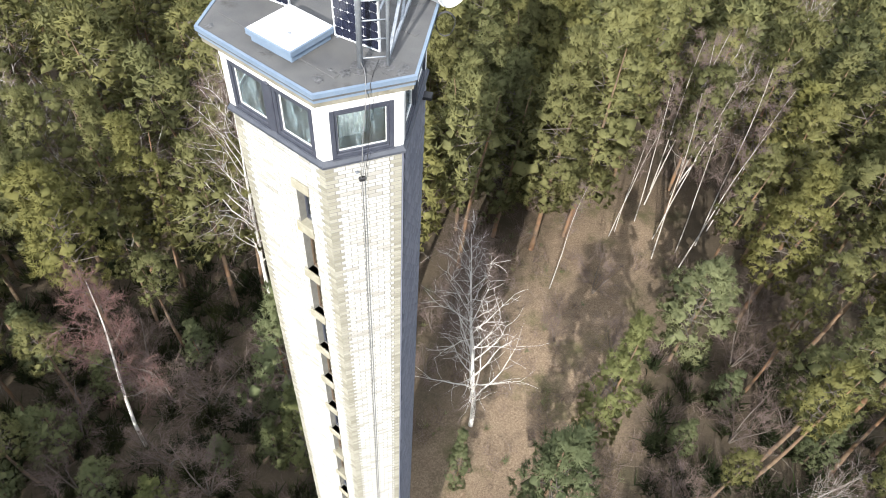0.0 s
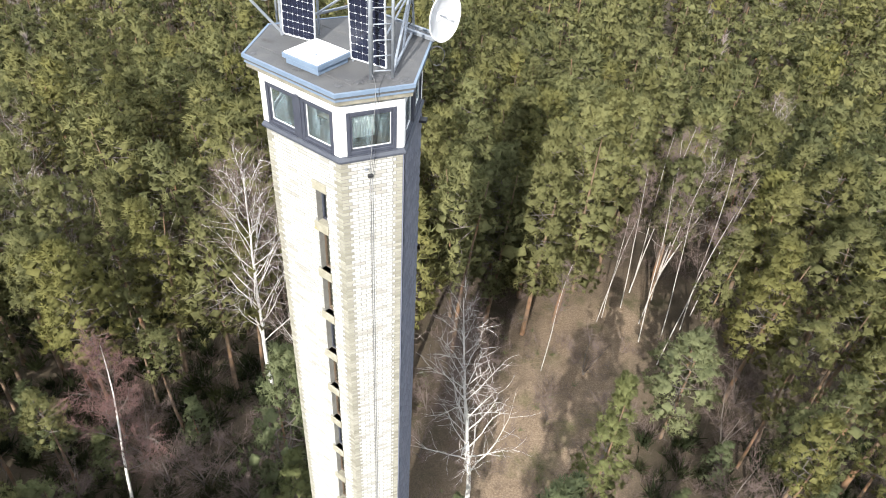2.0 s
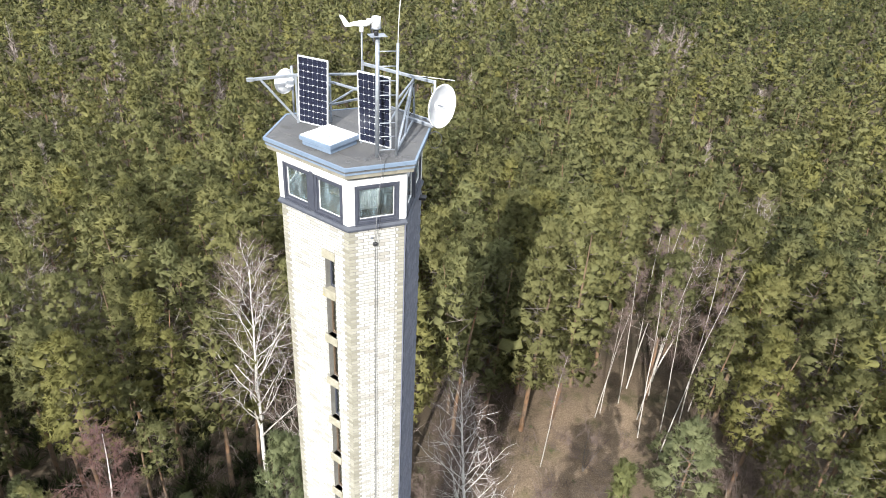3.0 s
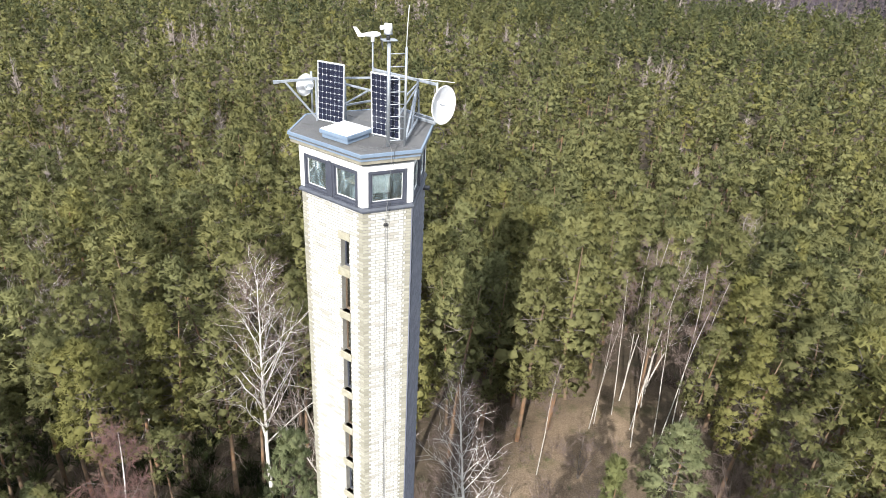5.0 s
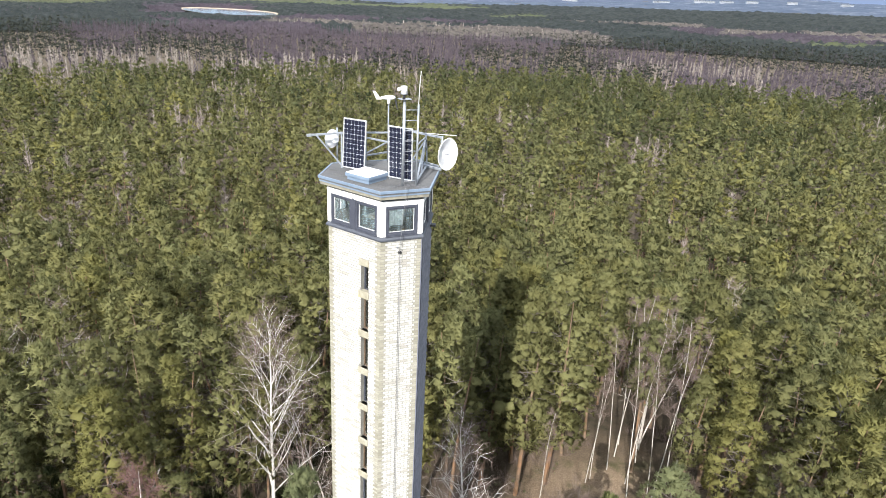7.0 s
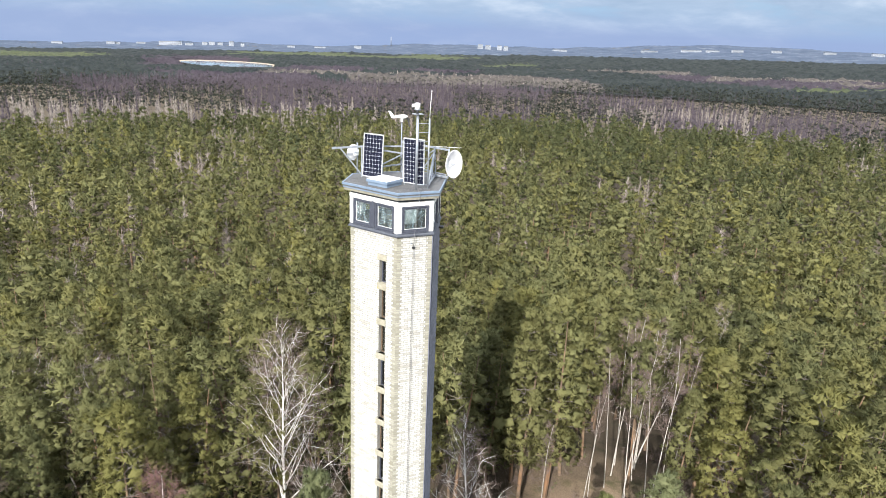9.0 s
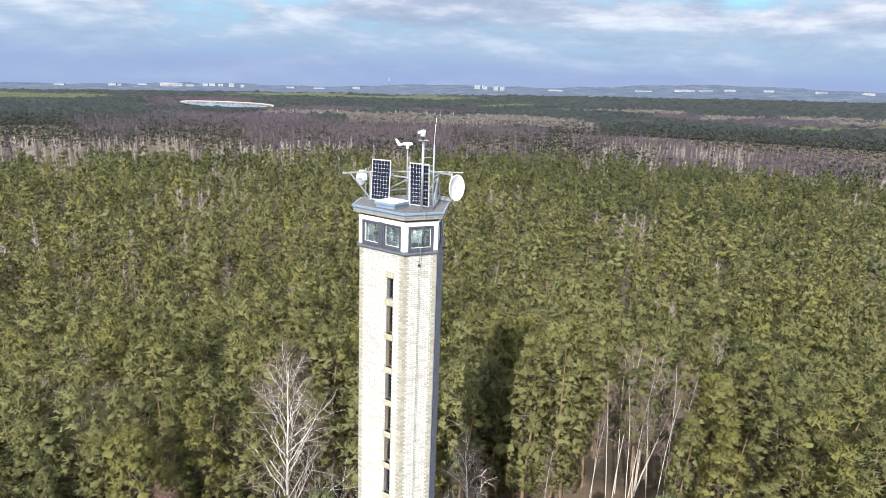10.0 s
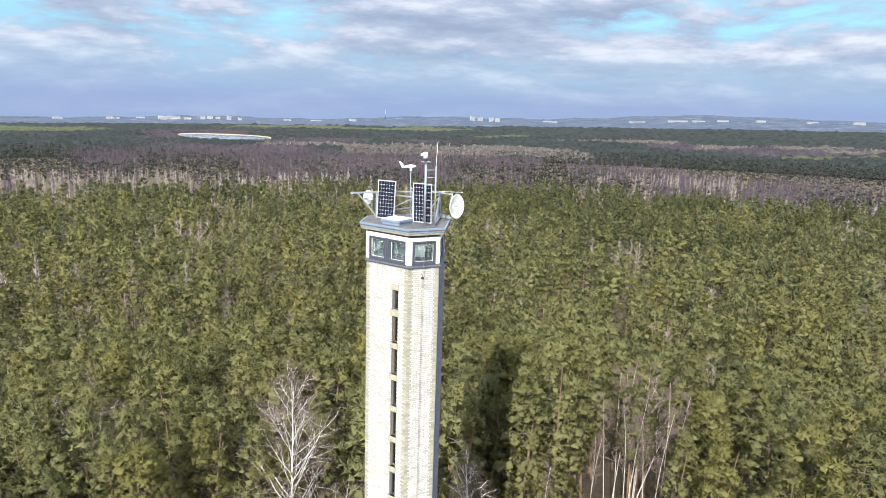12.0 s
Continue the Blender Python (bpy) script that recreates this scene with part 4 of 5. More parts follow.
uh = (Vector((0.64, 0.35, 0)) - mf.translation).dot(mf.col[0].to_3d())


def cable(points, r, label, mat="cable"):
    ob = part("cable", pipe(points, r, 5), M[mat], None)
    return tagged(ob, label, "cable", "cables of the tower")


edge = lambda u, out_, z: tuple(mf @ Vector((u, out_, z)))
cable([(0.64, 0.66, RZ + 0.12), (0.70, 0.60, RZ + 0.03), (0.72, 0.45, RZ + 0.01), edge(uh + 0.06, 0.27, RZ + 0.03), edge(uh + 0.055, 0.295, 32.2), edge(uh + 0.02, 0.16, 31.4), edge(uh, 0.10, 30.78), edge(uh - 0.01, 0.05, 30.42)], 0.007, "pale cable hanging over the roof edge")
cable([(0.9, 0.78, RZ + 0.1), (0.82, 0.55, RZ + 0.01), edge(uh + 0.12, 0.30, RZ + 0.02), edge(uh + 0.10, 0.20, 31.3), edge(uh + 0.05, 0.06, 30.42)], 0.005, "thin dark cable hanging over the roof edge", "black")
for du in (0.0, 0.045):
    cable([edge(uh + du + 0.004 * math.sin(i * 2.2), 0.032, 30.40 - i * 1.5) for i in range(20)] + [edge(uh + du, 0.032, 0.2)], 0.006, "thin grey cable running down the brick shaft")
cable([(1.90 + 0.16 * math.cos(a) * (1 + 0.1 * math.sin(3 * a)), 2.25 + 0.05 * math.sin(a) - 0.02 * i, 32.22 + 0.19 * math.sin(a)) for i, a in ((j / 12, 2 * math.pi * j / 12) for j in range(31))], 0.008, "coil of black cable hanging at the roof edge", "black")
cable([(1.34 + 0.05 * math.sin(i * 1.9), 2.92 + 0.03 * math.cos(i * 2.3), 33.36 - 0.09 * i) for i in range(11)], 0.012, "black cable wound down the steel rack", "black")
cable([(1.80, 2.62, 33.36), (1.78, 2.60, 33.24), (1.84, 2.52, 33.14), (1.93, 2.46, 33.06)], 0.008, "pale cable to the large dish")
for pts in (((-0.05, 0.48), (0.10, 0.50), (0.18, 0.56), (0.30, 0.55)), ((0.95, 0.60), (1.08, 0.52), (1.20, 0.56), (1.26, 0.66)), ((0.48, 0.66), (0.55, 0.55), (0.66, 0.52), (0.75, 0.56), (0.82, 0.50)), ((-0.9, 1.02), (-0.78, 0.98), (-0.70, 1.0))):
    part("felt_crack", pipe([(x, y, ROOF_Z - 0.010) for x, y in pts], 0.007, 4), M["tar"], roof, "dark crack in the roofing felt")
part("wall_clamp", boxed(mf, uh - 0.05, uh + 0.06, 0.0, 0.07, 30.34, 30.42, bevel=0.015), M["black"], tower, "dark cable clamp")
part("wall_hook", boxed(mf, uh - 0.10, uh - 0.04, 0.0, 0.05, 30.52, 30.56, bevel=0.01), M["dark_steel"], tower)
mb, lb = side(2, *SH)
part("wall_hook", boxed(mb, lb - 0.5, lb - 0.3, 0.05, 0.22, 30.55, 30.62, bevel=0.01), M["black"], tower)
part("downpipe_box", boxed(mb, lb - 0.35, lb + 0.05, 0.02, 0.45, 2.0, 4.6, bevel=0.03), M["grey_frame"], tower, "grey box at the foot of the wall")

# ---- trees ----
def tri_mesh(name, V, mat, N=None, S=None):
    """Loose triangles: each three rows of V are one. N: the soft outward normals of a crown, S: the tone of each shoot."""
    n = len(V)
    if N is not None:
        T, TN = V.reshape(-1, 3, 3), N.reshape(-1, 3, 3)
        back_ = (np.cross(T[:, 1] - T[:, 0], T[:, 2] - T[:, 0]) * TN.mean(1)).sum(-1) < 0
        T[back_] = T[back_][:, ::-1]
        TN[back_] = TN[back_][:, ::-1]
        V, N = T.reshape(-1, 3), TN.reshape(-1, 3)
    me = bpy.data.meshes.new(name)
    me.vertices.add(n)
    me.vertices.foreach_set("co", np.ascontiguousarray(V, dtype=np.float32).ravel())
    me.loops.add(n)
    me.loops.foreach_set("vertex_index", np.arange(n, dtype=np.int32))
    me.polygons.add(n // 3)
    me.polygons.foreach_set("loop_start", np.arange(0, n, 3, dtype=np.int32))
    me.update(calc_edges=True)
    if N is not None:
        me.polygons.foreach_set("use_smooth", np.ones(n // 3, bool))
        me.normals_split_custom_set_from_vertices(np.ascontiguousarray(unit(N), dtype=np.float32))
    if S is not None:
        me.attributes.new("shoot", "FLOAT", "POINT").data.foreach_set("value", np.ascontiguousarray(S, dtype=np.float32))
    me.materials.append(mat)
    return me


def unit(v):
    return v / np.maximum(np.linalg.norm(v, axis=-1, keepdims=True), 1e-9)


def pine_frame(rng, h, radius, low, conic, whorls, arms):
    """Whorls of boughs round a stem. Gives the middle and the size of the needle mass on each bough, and the boughs as (start, end)."""
    C, S, boughs = [], [], []
    lean = rng.normal(0, 0.05, 2) * radius
    lob = rng.uniform(0, 6.3, 3)
    for i in range(whorls):
        f = (i + rng.uniform(-0.3, 0.3)) / max(whorls - 1, 1)
        f = min(max(f, 0.0), 1.0)
        z = h * (low + (0.94 - low) * f)
        prof = max((1 - f) ** conic * (0.62 + 0.38 * min(1.0, f / 0.28)), 0.20)
        turn = rng.uniform(0, 6.28)
        for j in range(arms):
            if rng.random() < 0.12:
                continue
            a = turn + (j + rng.uniform(-0.3, 0.3)) * 2 * math.pi / arms
            ln = radius * prof * rng.uniform(0.66, 1.12) * (1 + 0.18 * math.sin(2 * a + lob[0]) + 0.12 * math.sin(3 * a + lob[1]))
            rise = 0.02 + 0.70 * f * f + rng.uniform(-0.10, 0.16)
            d = np.array([math.cos(a), math.sin(a), rise])
            o = np.array([lean[0] * f, lean[1] * f, z])
            boughs.append((o, o + d * ln * 0.8))
            C.append(o + d * ln * 0.72 + np.array([0, 0, rng.normal(0, 0.12)]))
            S.append((0.29 * ln + 0.24) * rng.uniform(0.82, 1.18))
    C.append(np.array([lean[0], lean[1], h * 0.955]))
    S.append(0.42)
    return np.array(C), np.array(S), boughs


OCTA = np.array([(1, 0, 0), (0, 1, 0), (-1, 0, 0), (0, -1, 0), (0, 0, 1), (0, 0, -1)], float)
OCTA_F = np.array([(0, 1, 4), (1, 2, 4), (2, 3, 4), (3, 0, 4), (1, 0, 5), (2, 1, 5), (3, 2, 5), (0, 3, 5)])


def cores(rng, C, S, base_n, flat, rough):
    """Uneven rounded bodies of close-packed needles inside the boughs."""
    n = len(C)
    q = rng.normal(size=(n, 4))
    q /= np.linalg.norm(q, axis=1, keepdims=True)
    w_, x_, y_, z_ = q.T
    R = np.stack([1 - 2 * (y_ * y_ + z_ * z_), 2 * (x_ * y_ - z_ * w_), 2 * (x_ * z_ + y_ * w_), 2 * (x_ * y_ + z_ * w_), 1 - 2 * (x_ * x_ + z_ * z_), 2 * (y_ * z_ - x_ * w_), 2 * (x_ * z_ - y_ * w_), 2 * (y_ * z_ + x_ * w_), 1 - 2 * (x_ * x_ + y_ * y_)], -1).reshape(n, 3, 3)
    D = np.einsum("nij,vj->nvi", R, OCTA)
    P = C[:, None] + D * S[:, None, None] * rng.normal(1, rough, D.shape[:2])[..., None].clip(0.55, 1.5) * np.array([1, 1, flat])
    N = unit(0.8 * D + base_n[:, None])
    return P[:, OCTA_F].reshape(-1, 3), N[:, OCTA_F].reshape(-1, 3)


def crown_mesh(rng, C, S, mid_z, knobs, knob, blades, length, width, core=0.66, flat=0.66):
    """Boughs of needles: a core, tufts of shoots all over it, and the needle blades of each tuft. Gives points, normals, tones."""
    out_ = lambda p: unit((p - np.array([0, 0, mid_z])) * np.array([1, 1, 0.6])) + np.array([0, 0, 0.15])
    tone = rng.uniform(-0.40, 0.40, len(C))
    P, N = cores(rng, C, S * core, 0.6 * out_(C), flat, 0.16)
    n = len(C) * knobs
    if not n:
        return P, N, np.repeat(tone, 24)
    c, s = np.repeat(C, knobs, 0), np.repeat(S, knobs)[:, None]
    d = unit(rng.normal(size=(n, 3)) + 0.75 * out_(c) + np.array([0, 0, 0.25]))
    tuft = c + d * s * np.array([1, 1, flat]) * rng.uniform(0.80, 1.06, (n, 1))
    tuft_tone = np.repeat(tone, knobs) + rng.uniform(-0.30, 0.30, n)
    b = n * blades
    k, dk = np.repeat(tuft, blades, 0), np.repeat(d, blades, 0)
    way = unit(rng.normal(size=(b, 3)) + 0.9 * dk + np.array([0, 0, 0.2]))
    size = knob * rng.uniform(0.7, 1.25, (n, 1)).repeat(blades, 0)
    p = k + way * size * rng.uniform(0.15, 0.75, (b, 1))
    along = unit(way + 0.7 * rng.normal(size=(b, 3)) * 0.6 + np.array([0, 0, 0.2]))
    across = unit(np.cross(along, dk + 0.45 * rng.normal(size=(b, 3))))
    ln, wd = length * rng.uniform(0.65, 1.3, (b, 1)), width * rng.uniform(0.65, 1.3, (b, 1))
    nrm = unit(0.45 * way + 0.55 * dk + 0.55 * out_(p))
    V = np.stack([p - across * wd - along * ln * 0.4, p + across * wd - along * ln * 0.3, p + along * ln * 0.7], 1).reshape(-1, 3)
    T = np.repeat(np.repeat(tuft_tone, blades) + rng.uniform(-0.15, 0.20, b), 3)
    # cores get a darker tone: shade inside the boughs put into colour
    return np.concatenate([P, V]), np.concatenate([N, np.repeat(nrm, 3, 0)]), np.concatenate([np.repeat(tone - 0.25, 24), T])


def tube_mesh(name, segs, mat, sides=4):
    """Tapered limbs: rows of (p, q, radius at p, radius at q)."""
    S = np.array([[*p, *q, a, b] for p, q, a, b in segs], float)
    P, Q, ra, rb = S[:, :3], S[:, 3:6], S[:, 6:7], S[:, 7:8]
    d = unit(Q - P)
    ref = np.where(np.abs(d[:, 2:3]) < 0.9, np.array([[0, 0, 1.0]]), np.array([[1.0, 0, 0]]))
    e = unit(np.cross(d, ref))
    g = np.cross(d, e)
    V, F = [], []
    for k in range(sides):
        t = 2 * np.pi * k / sides
        V.append(P + ra * (np.cos(t) * e + np.sin(t) * g))
    for k in range(sides):
        t = 2 * np.pi * k / sides
        V.append(Q + rb * (np.cos(t) * e + np.sin(t) * g))
    V = np.stack(V, 1).reshape(-1, 3)
    n = len(S)
    base = np.arange(n)[:, None] * 2 * sides
    F = np.concatenate([np.stack([base[:, 0] + k, base[:, 0] + (k + 1) % sides, base[:, 0] + sides + (k + 1) % sides, base[:, 0] + sides + k], -1) for k in range(sides)])
    me = bpy.data.meshes.new(name)
    me.from_pydata(V.tolist(), [], F.tolist())
    me.materials.append(mat)
    me.polygons.foreach_set("use_smooth", np.ones(len(me.polygons), bool))
    return me


def bent(rng, p, d, length, r0, r1, steps, wander, lift=0.0):
    out_ = []
    p, d = np.array(p, float), unit(np.array(d, float))
    for i in range(steps):
        d = unit(d + rng.normal(0, wander, 3) + np.array([0, 0, lift]))
        q = p + d * length / steps
        a, b = r0 + (r1 - r0) * i / steps, r0 + (r1 - r0) * (i + 1) / steps
        out_.append((p.tolist(), q.tolist(), a, b))
        p = q
    return out_


def hang(name, data, parent):
    o = new(name, data)
    o.parent = parent
    if name != "trunk":
        o["kind"] = "stuff"
    return o


def pine_tree(seed, h, radius, label, needles, low=0.5, conic=0.5, whorls=11, arms=5, knobs=13, knob=0.27, blades=18, length=0.25, width=0.034):
    rng = np.random.default_rng(seed)
    t = tagged(new("pine_tree"), label, "tree", "pines round the tower")
    segs = bent(rng, (0, 0, -0.4), (rng.normal(0, 0.02), rng.normal(0, 0.02), 1), h * 0.93, 0.010 * h + 0.02, 0.025, 9, 0.02)
    C, S, boughs = pine_frame(rng, h, radius, low, conic, whorls, arms)
    limbs = [(o.tolist(), e.tolist(), 0.036, 0.010) for o, e in boughs]
    for i in range(7):
        z = h * rng.uniform(0.45 * low, low)
        a = rng.uniform(0, 6.28)
        o = np.array(segs[min(int(z / (h * 0.93) * 9), 8)][0])
        limbs += bent(rng, o, (math.cos(a), math.sin(a), -0.1), rng.uniform(0.5, 1.6), 0.02, 0.006, 3, 0.25)
    hang("trunk", tube_mesh("trunk", segs, M["pine_bark"], 8), t)
    hang("branch_work", tube_mesh("branch_work", limbs, M["grey_limb"], 3), t)
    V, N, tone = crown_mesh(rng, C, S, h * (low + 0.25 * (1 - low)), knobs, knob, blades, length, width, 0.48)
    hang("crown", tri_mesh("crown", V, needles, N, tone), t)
    return t


def bare_tree(seed, h, spread, label, bark, limb, twig, forks=12, twigs=5, low=0.25, lean=0.0, rise=0.9, group="bare birches", thick=1.0, stems=1, lift=0.05):
    rng = np.random.default_rng(seed)
    t = tagged(new("birch_tree"), label, "tree", group)
    trunk, limbs, fine = [], [], []
    for st in range(stems):
        dx = rng.normal(0, 0.22 if stems > 1 else 0.015, 2)
        tr = bent(rng, (0, 0, -0.3), (dx[0] + lean, dx[1], 1), h * (1 if st == 0 else rng.uniform(0.7, 0.95)), (0.009 * h + 0.02) * thick, 0.012, 10, 0.03)
        trunk += tr
        for i in range(forks):
            f = low + (0.985 - low) * (i + rng.random()) / forks
            seg = tr[min(int(f * 10), 9)]
            o = np.array(seg[0]) + (np.array(seg[1]) - np.array(seg[0])) * ((f * 10) % 1)
            a = i * 2.4 + st * 1.1 + rng.uniform(-0.5, 0.5)
            ln = spread * (1.30 - f) * rng.uniform(0.75, 1.2)
            r0 = max(0.0048 * h * (1.05 - f) * thick, 0.012)
            br = bent(rng, o, (math.cos(a), math.sin(a), rise * rng.uniform(0.5, 1.2)), ln, r0, 0.008, 5, 0.12, lift)
            limbs += br
            for s in br[1:]:
                for _ in range(2):
                    o2 = np.array(s[1])
                    d2 = unit(np.array(s[1]) - np.array(s[0])) + rng.normal(0, 0.65, 3)
                    sub = bent(rng, o2, d2, ln * rng.uniform(0.25, 0.5), 0.011, 0.005, 3, 0.22, 0.03)
                    limbs += sub
                    for s2 in sub:
                        for _ in range(twigs):
                            d3 = unit(np.array(s2[1]) - np.array(s2[0])) + rng.normal(0, 0.8, 3)
                            fine.append((s2[1], unit(d3) + np.array([0, 0, -0.05]), rng.uniform(0.3, 0.8)))
    hang("trunk", tube_mesh("trunk", trunk, bark, 8), t)
    hang("limb_work", tube_mesh("limb_work", limbs, limb, 3), t)
    o3, d3, l3 = np.array([f[0] for f in fine]), unit(np.array([f[1] for f in fine])), np.array([[f[2]] for f in fine])
    e3 = unit(np.cross(d3, rng.normal(size=d3.shape))) * 0.0065
    g3 = unit(np.cross(d3, e3)) * 0.0065
    tw = np.concatenate([np.stack([o3 - w3, o3 + w3, o3 + d3 * l3], 1) for w3 in (e3, g3)]).reshape(-1, 3)
    hang("twig_haze", tri_mesh("twig_haze", tw, twig), t)
    return t


def stand(ob, x, y, scale=1.0, turn=0.0, tall=1.0, sink=0.0, lean=None):
    ob.matrix_world = pose(x, y, float(ground_z(x, y)) - sink, 0, 0, turn)
    if lean:
        ob.matrix_world = ob.matrix_world @ pose(0, 0, 0, *lean)
    ob.scale = (scale, scale, scale * tall)
    return ob


L_PINE = "tall Scots pine with a rounded dull green crown and reddish trunk"
L_YOUNG = "bushy young pine with blue-green needles low beside the tower"
SHAPES = ((2.5, 0.50, 0.55), (2.2, 0.48, 0.5), (2.7, 0.46, 0.6), (2.3, 0.40, 0.75), (2.8, 0.54, 0.42))
pines = [pine_tree(100 + i, 15.0, r, L_PINE, M["pine"], lo, cn) for i, (r, lo, cn) in enumerate(SHAPES)]
ring_pines = [pine_tree(120 + i, 15.0, r * 1.06, L_PINE, M["pine"], lo + 0.03, cn, 8, 5, 7, 0.34, 8, 0.42, 0.070) for i, (r, lo, cn) in enumerate(SHAPES)]
youngs = [pine_tree(140 + i, 10.0, r, L_YOUNG, M["young_pine"], lo, cn, 9, 5, 14, 0.25, 18, 0.23, 0.030) for i, (r, lo, cn) in enumerate(((2.5, 0.22, 0.75), (2.1, 0.15, 0.85), (2.7, 0.30, 0.6)))]
deeps = [pine_tree(160 + i, 17.0, r, "broad sunlit Scots pine with boughs far down its trunk", M["pine"], lo, cn, 17, 6, 13, 0.28, 16, 0.26, 0.037) for i, (r, lo, cn) in enumerate(((3.1, 0.24, 0.5), (2.8, 0.30, 0.55)))]
thins = [pine_tree(170 + i, 14.0, r, "slender pine with a thin open crown in the shade", M["pine"], lo, 0.5, 6, 4, 14, 0.25, 18, 0.23, 0.030) for i, (r, lo) in enumerate(((2.0, 0.62), (1.8, 0.55)))]
used_p, used_y, used_r, used_d, used_t = set(), set(), set(), set(), set()
pr = random.Random(11)


def plant(pool, used, x, y, top, wide=1.0):
    """The next tree of a pool, with its top at the height given."""
    k = pr.randrange(len(pool))
    src = pool[k]
    h = {id(youngs): 10.0, id(deeps): 17.0, id(thins): 14.0}.get(id(pool), 15.0)
    g = float(ground_z(x, y))
    tall = max((top - g) / h, 0.25)
    ob = src if k not in used else copy_thing(src, Matrix())
    used.add(k)
    w_ = wide * (0.55 + 0.45 * tall)
    return stand(ob, x, y, w_, pr.uniform(0, 360), tall / w_)


# pines that stand by themselves round the clearing: x, y, height of the top, width
NEAR = [(-16.1, 22.6, 15.7, 1.0), (-13.7, 21.4, 14.7, 1.05), (-16.6, 16.6, 15.0, 1.0), (-19.6, 19.8, 13.6, 0.95), (-20.4, 24.0, 14.4, 0.95), (-10.1, 25.0, 12.6, 0.8), (-22.5, 16.4, 13.4, 0.9),
        (-6.6, 27.4, 13.6, 1.0), (-3.6, 29.5, 13.4, 0.95), (-24.6, 20.5, 13.6, 1.0), (-1.4, 24.6, 12.0, 0.9), (20.5, 27.9, 14.3, 0.85), (26.0, 30.2, 16.6, 1.05), (25.6, 24.2, 15.0, 1.1), (23.9, 19.2, 14.4, 1.1),
        (29.6, 26.4, 15.6, 1.1), (28.8, 20.4, 14.6, 1.1), (22.2, 22.4, 13.0, 0.85), (22.4, 32.6, 15.2, 0.9), (18.0, 33.6, 16.0, 1.0), (30.4, 31.5, 15.5, 1.0), (33.0, 22.6, 14.6, 1.05), (22.3, 9.2, 14.2, 0.85)]
DEEP = [(10.3, 25.4, 18.4, 1.0), (13.0, 27.0, 18.8, 1.05), (15.2, 30.6, 18.0, 1.0), (10.6, 29.8, 18.2, 1.0), (4.9, 27.2, 15.2, 0.85), (7.6, 26.6, 15.8, 1.0), (9.3, 31.0, 17.4, 1.0), (6.2, 30.4, 15.4, 0.9), (3.2, 31.6, 15.0, 0.9), (12.2, 33.8, 17.4, 1.0), (8.6, 33.6, 16.0, 0.9), (1.4, 28.2, 13.4, 0.8)]
THIN = [(24.7, 15.4, 11.6, 0.95), (23.0, 14.0, 10.4, 0.8), (21.2, 7.9, 12.9, 0.9), (27.2, 12.6, 12.4, 1.0), (26.4, 8.4, 11.6, 1.0), (27.5, 16.6, 13.4, 1.0), (25.3, 5.2, 10.2, 1.0), (-21.4, 12.4, 9.5, 1.0), (-18.8, 8.0, 6.5, 0.9),
        (-23.6, 8.6, 9.0, 1.0), (-12.6, 16.6, 9.0, 0.9), (-14.8, 18.4, 10.5, 0.9), (-18.0, 12.6, 8.5, 0.9), (29.8, 9.8, 12.0, 1.0), (18.6, 6.8, 6.4, 0.8)]
YOUNG = [(18.4, 16.0, 10.2, 1.15), (12.2, 10.3, 12.6, 0.82), (8.4, 4.7, 12.4, 1.05), (-4.5, 10.5, 14.2, 0.82), (-3.9, 8.6, 8.8, 0.75), (4.2, 7.4, 7.2, 0.5), (-11.4, 6.2, 4.0, 0.7), (-5.6, 8.6, 5.6, 0.65), (14.8, 3.6, 5.5, 0.9), (17.2, 9.6, 4.0, 0.6), (10.4, 2.4, 7.5, 0.9), (-17.6, 9.4, 5.0, 0.9), (-20.2, 7.2, 5.0, 0.9), (-14.6, 7.0, 3.4, 0.8), (-8.6, 8.8, 3.2, 0.6), (-15.8, 13.0, 4.6, 0.8), (-19.8, 14.6, 6.0, 0.9), (-11.2, 15.4, 4.4, 0.7), (20.6, 12.6, 4.2, 0.7), (25.0, 9.2, 5.2, 0.8), (-22.6, 10.8, 5.5, 0.9)]
for pool, seen_, rows_ in ((pines, used_p, NEAR), (deeps, used_d, DEEP), (thins, used_t, THIN), (youngs, used_y, YOUNG)):
    for x, y, top, wd in rows_:
        plant(pool, seen_, x, y, top, wd)

# bare birches
B_BIG = bare_tree(37, 18.5, 6.0, "large bare white birch with spreading limbs", M["birch_bark"], M["birch_bark"], M["twig"], 36, 6, 0.30, 0.0, 1.5, thick=0.9, lift=0.14)
stand(B_BIG, -7.4, 19.4, 0.96)
B_MID = bare_tree(32, 16.0, 3.6, "slender bare white birch lit by the sun", M["birch_bark"], M["birch_bark"], M["twig"], 46, 4, 0.20, 0.0, 1.15, thick=0.95)
stand(B_MID, 5.3, 11.3)
B_RED = bare_tree(33, 13.0, 2.9, "bare young birch with red-brown twigs", M["birch_bark"], M["grey_limb"], M["red_twig"], 16, 8, 0.40, 0.0, 1.0, thick=0.75)
stand(B_RED, -13.6, 10.2, 1.15)
B_THIN = bare_tree(34, 15.0, 2.3, "thin bare birch at the edge of the clearing", M["birch_limb"], M["twig"], M["twig"], 8, 3, 0.52, 0.0, 1.7, thick=0.32, lift=0.12)
stand(B_THIN, 16.4, 27.0, 0.72)
B_SHRUB = bare_tree(35, 4.6, 2.3, "bare brown shrub among the leaf litter", M["grey_limb"], M["twig"], M["twig"], 6, 3, 0.12, 0.0, 1.0, group="bare shrubs", stems=3)
stand(B_SHRUB, 11.0, 17.2, 0.5)
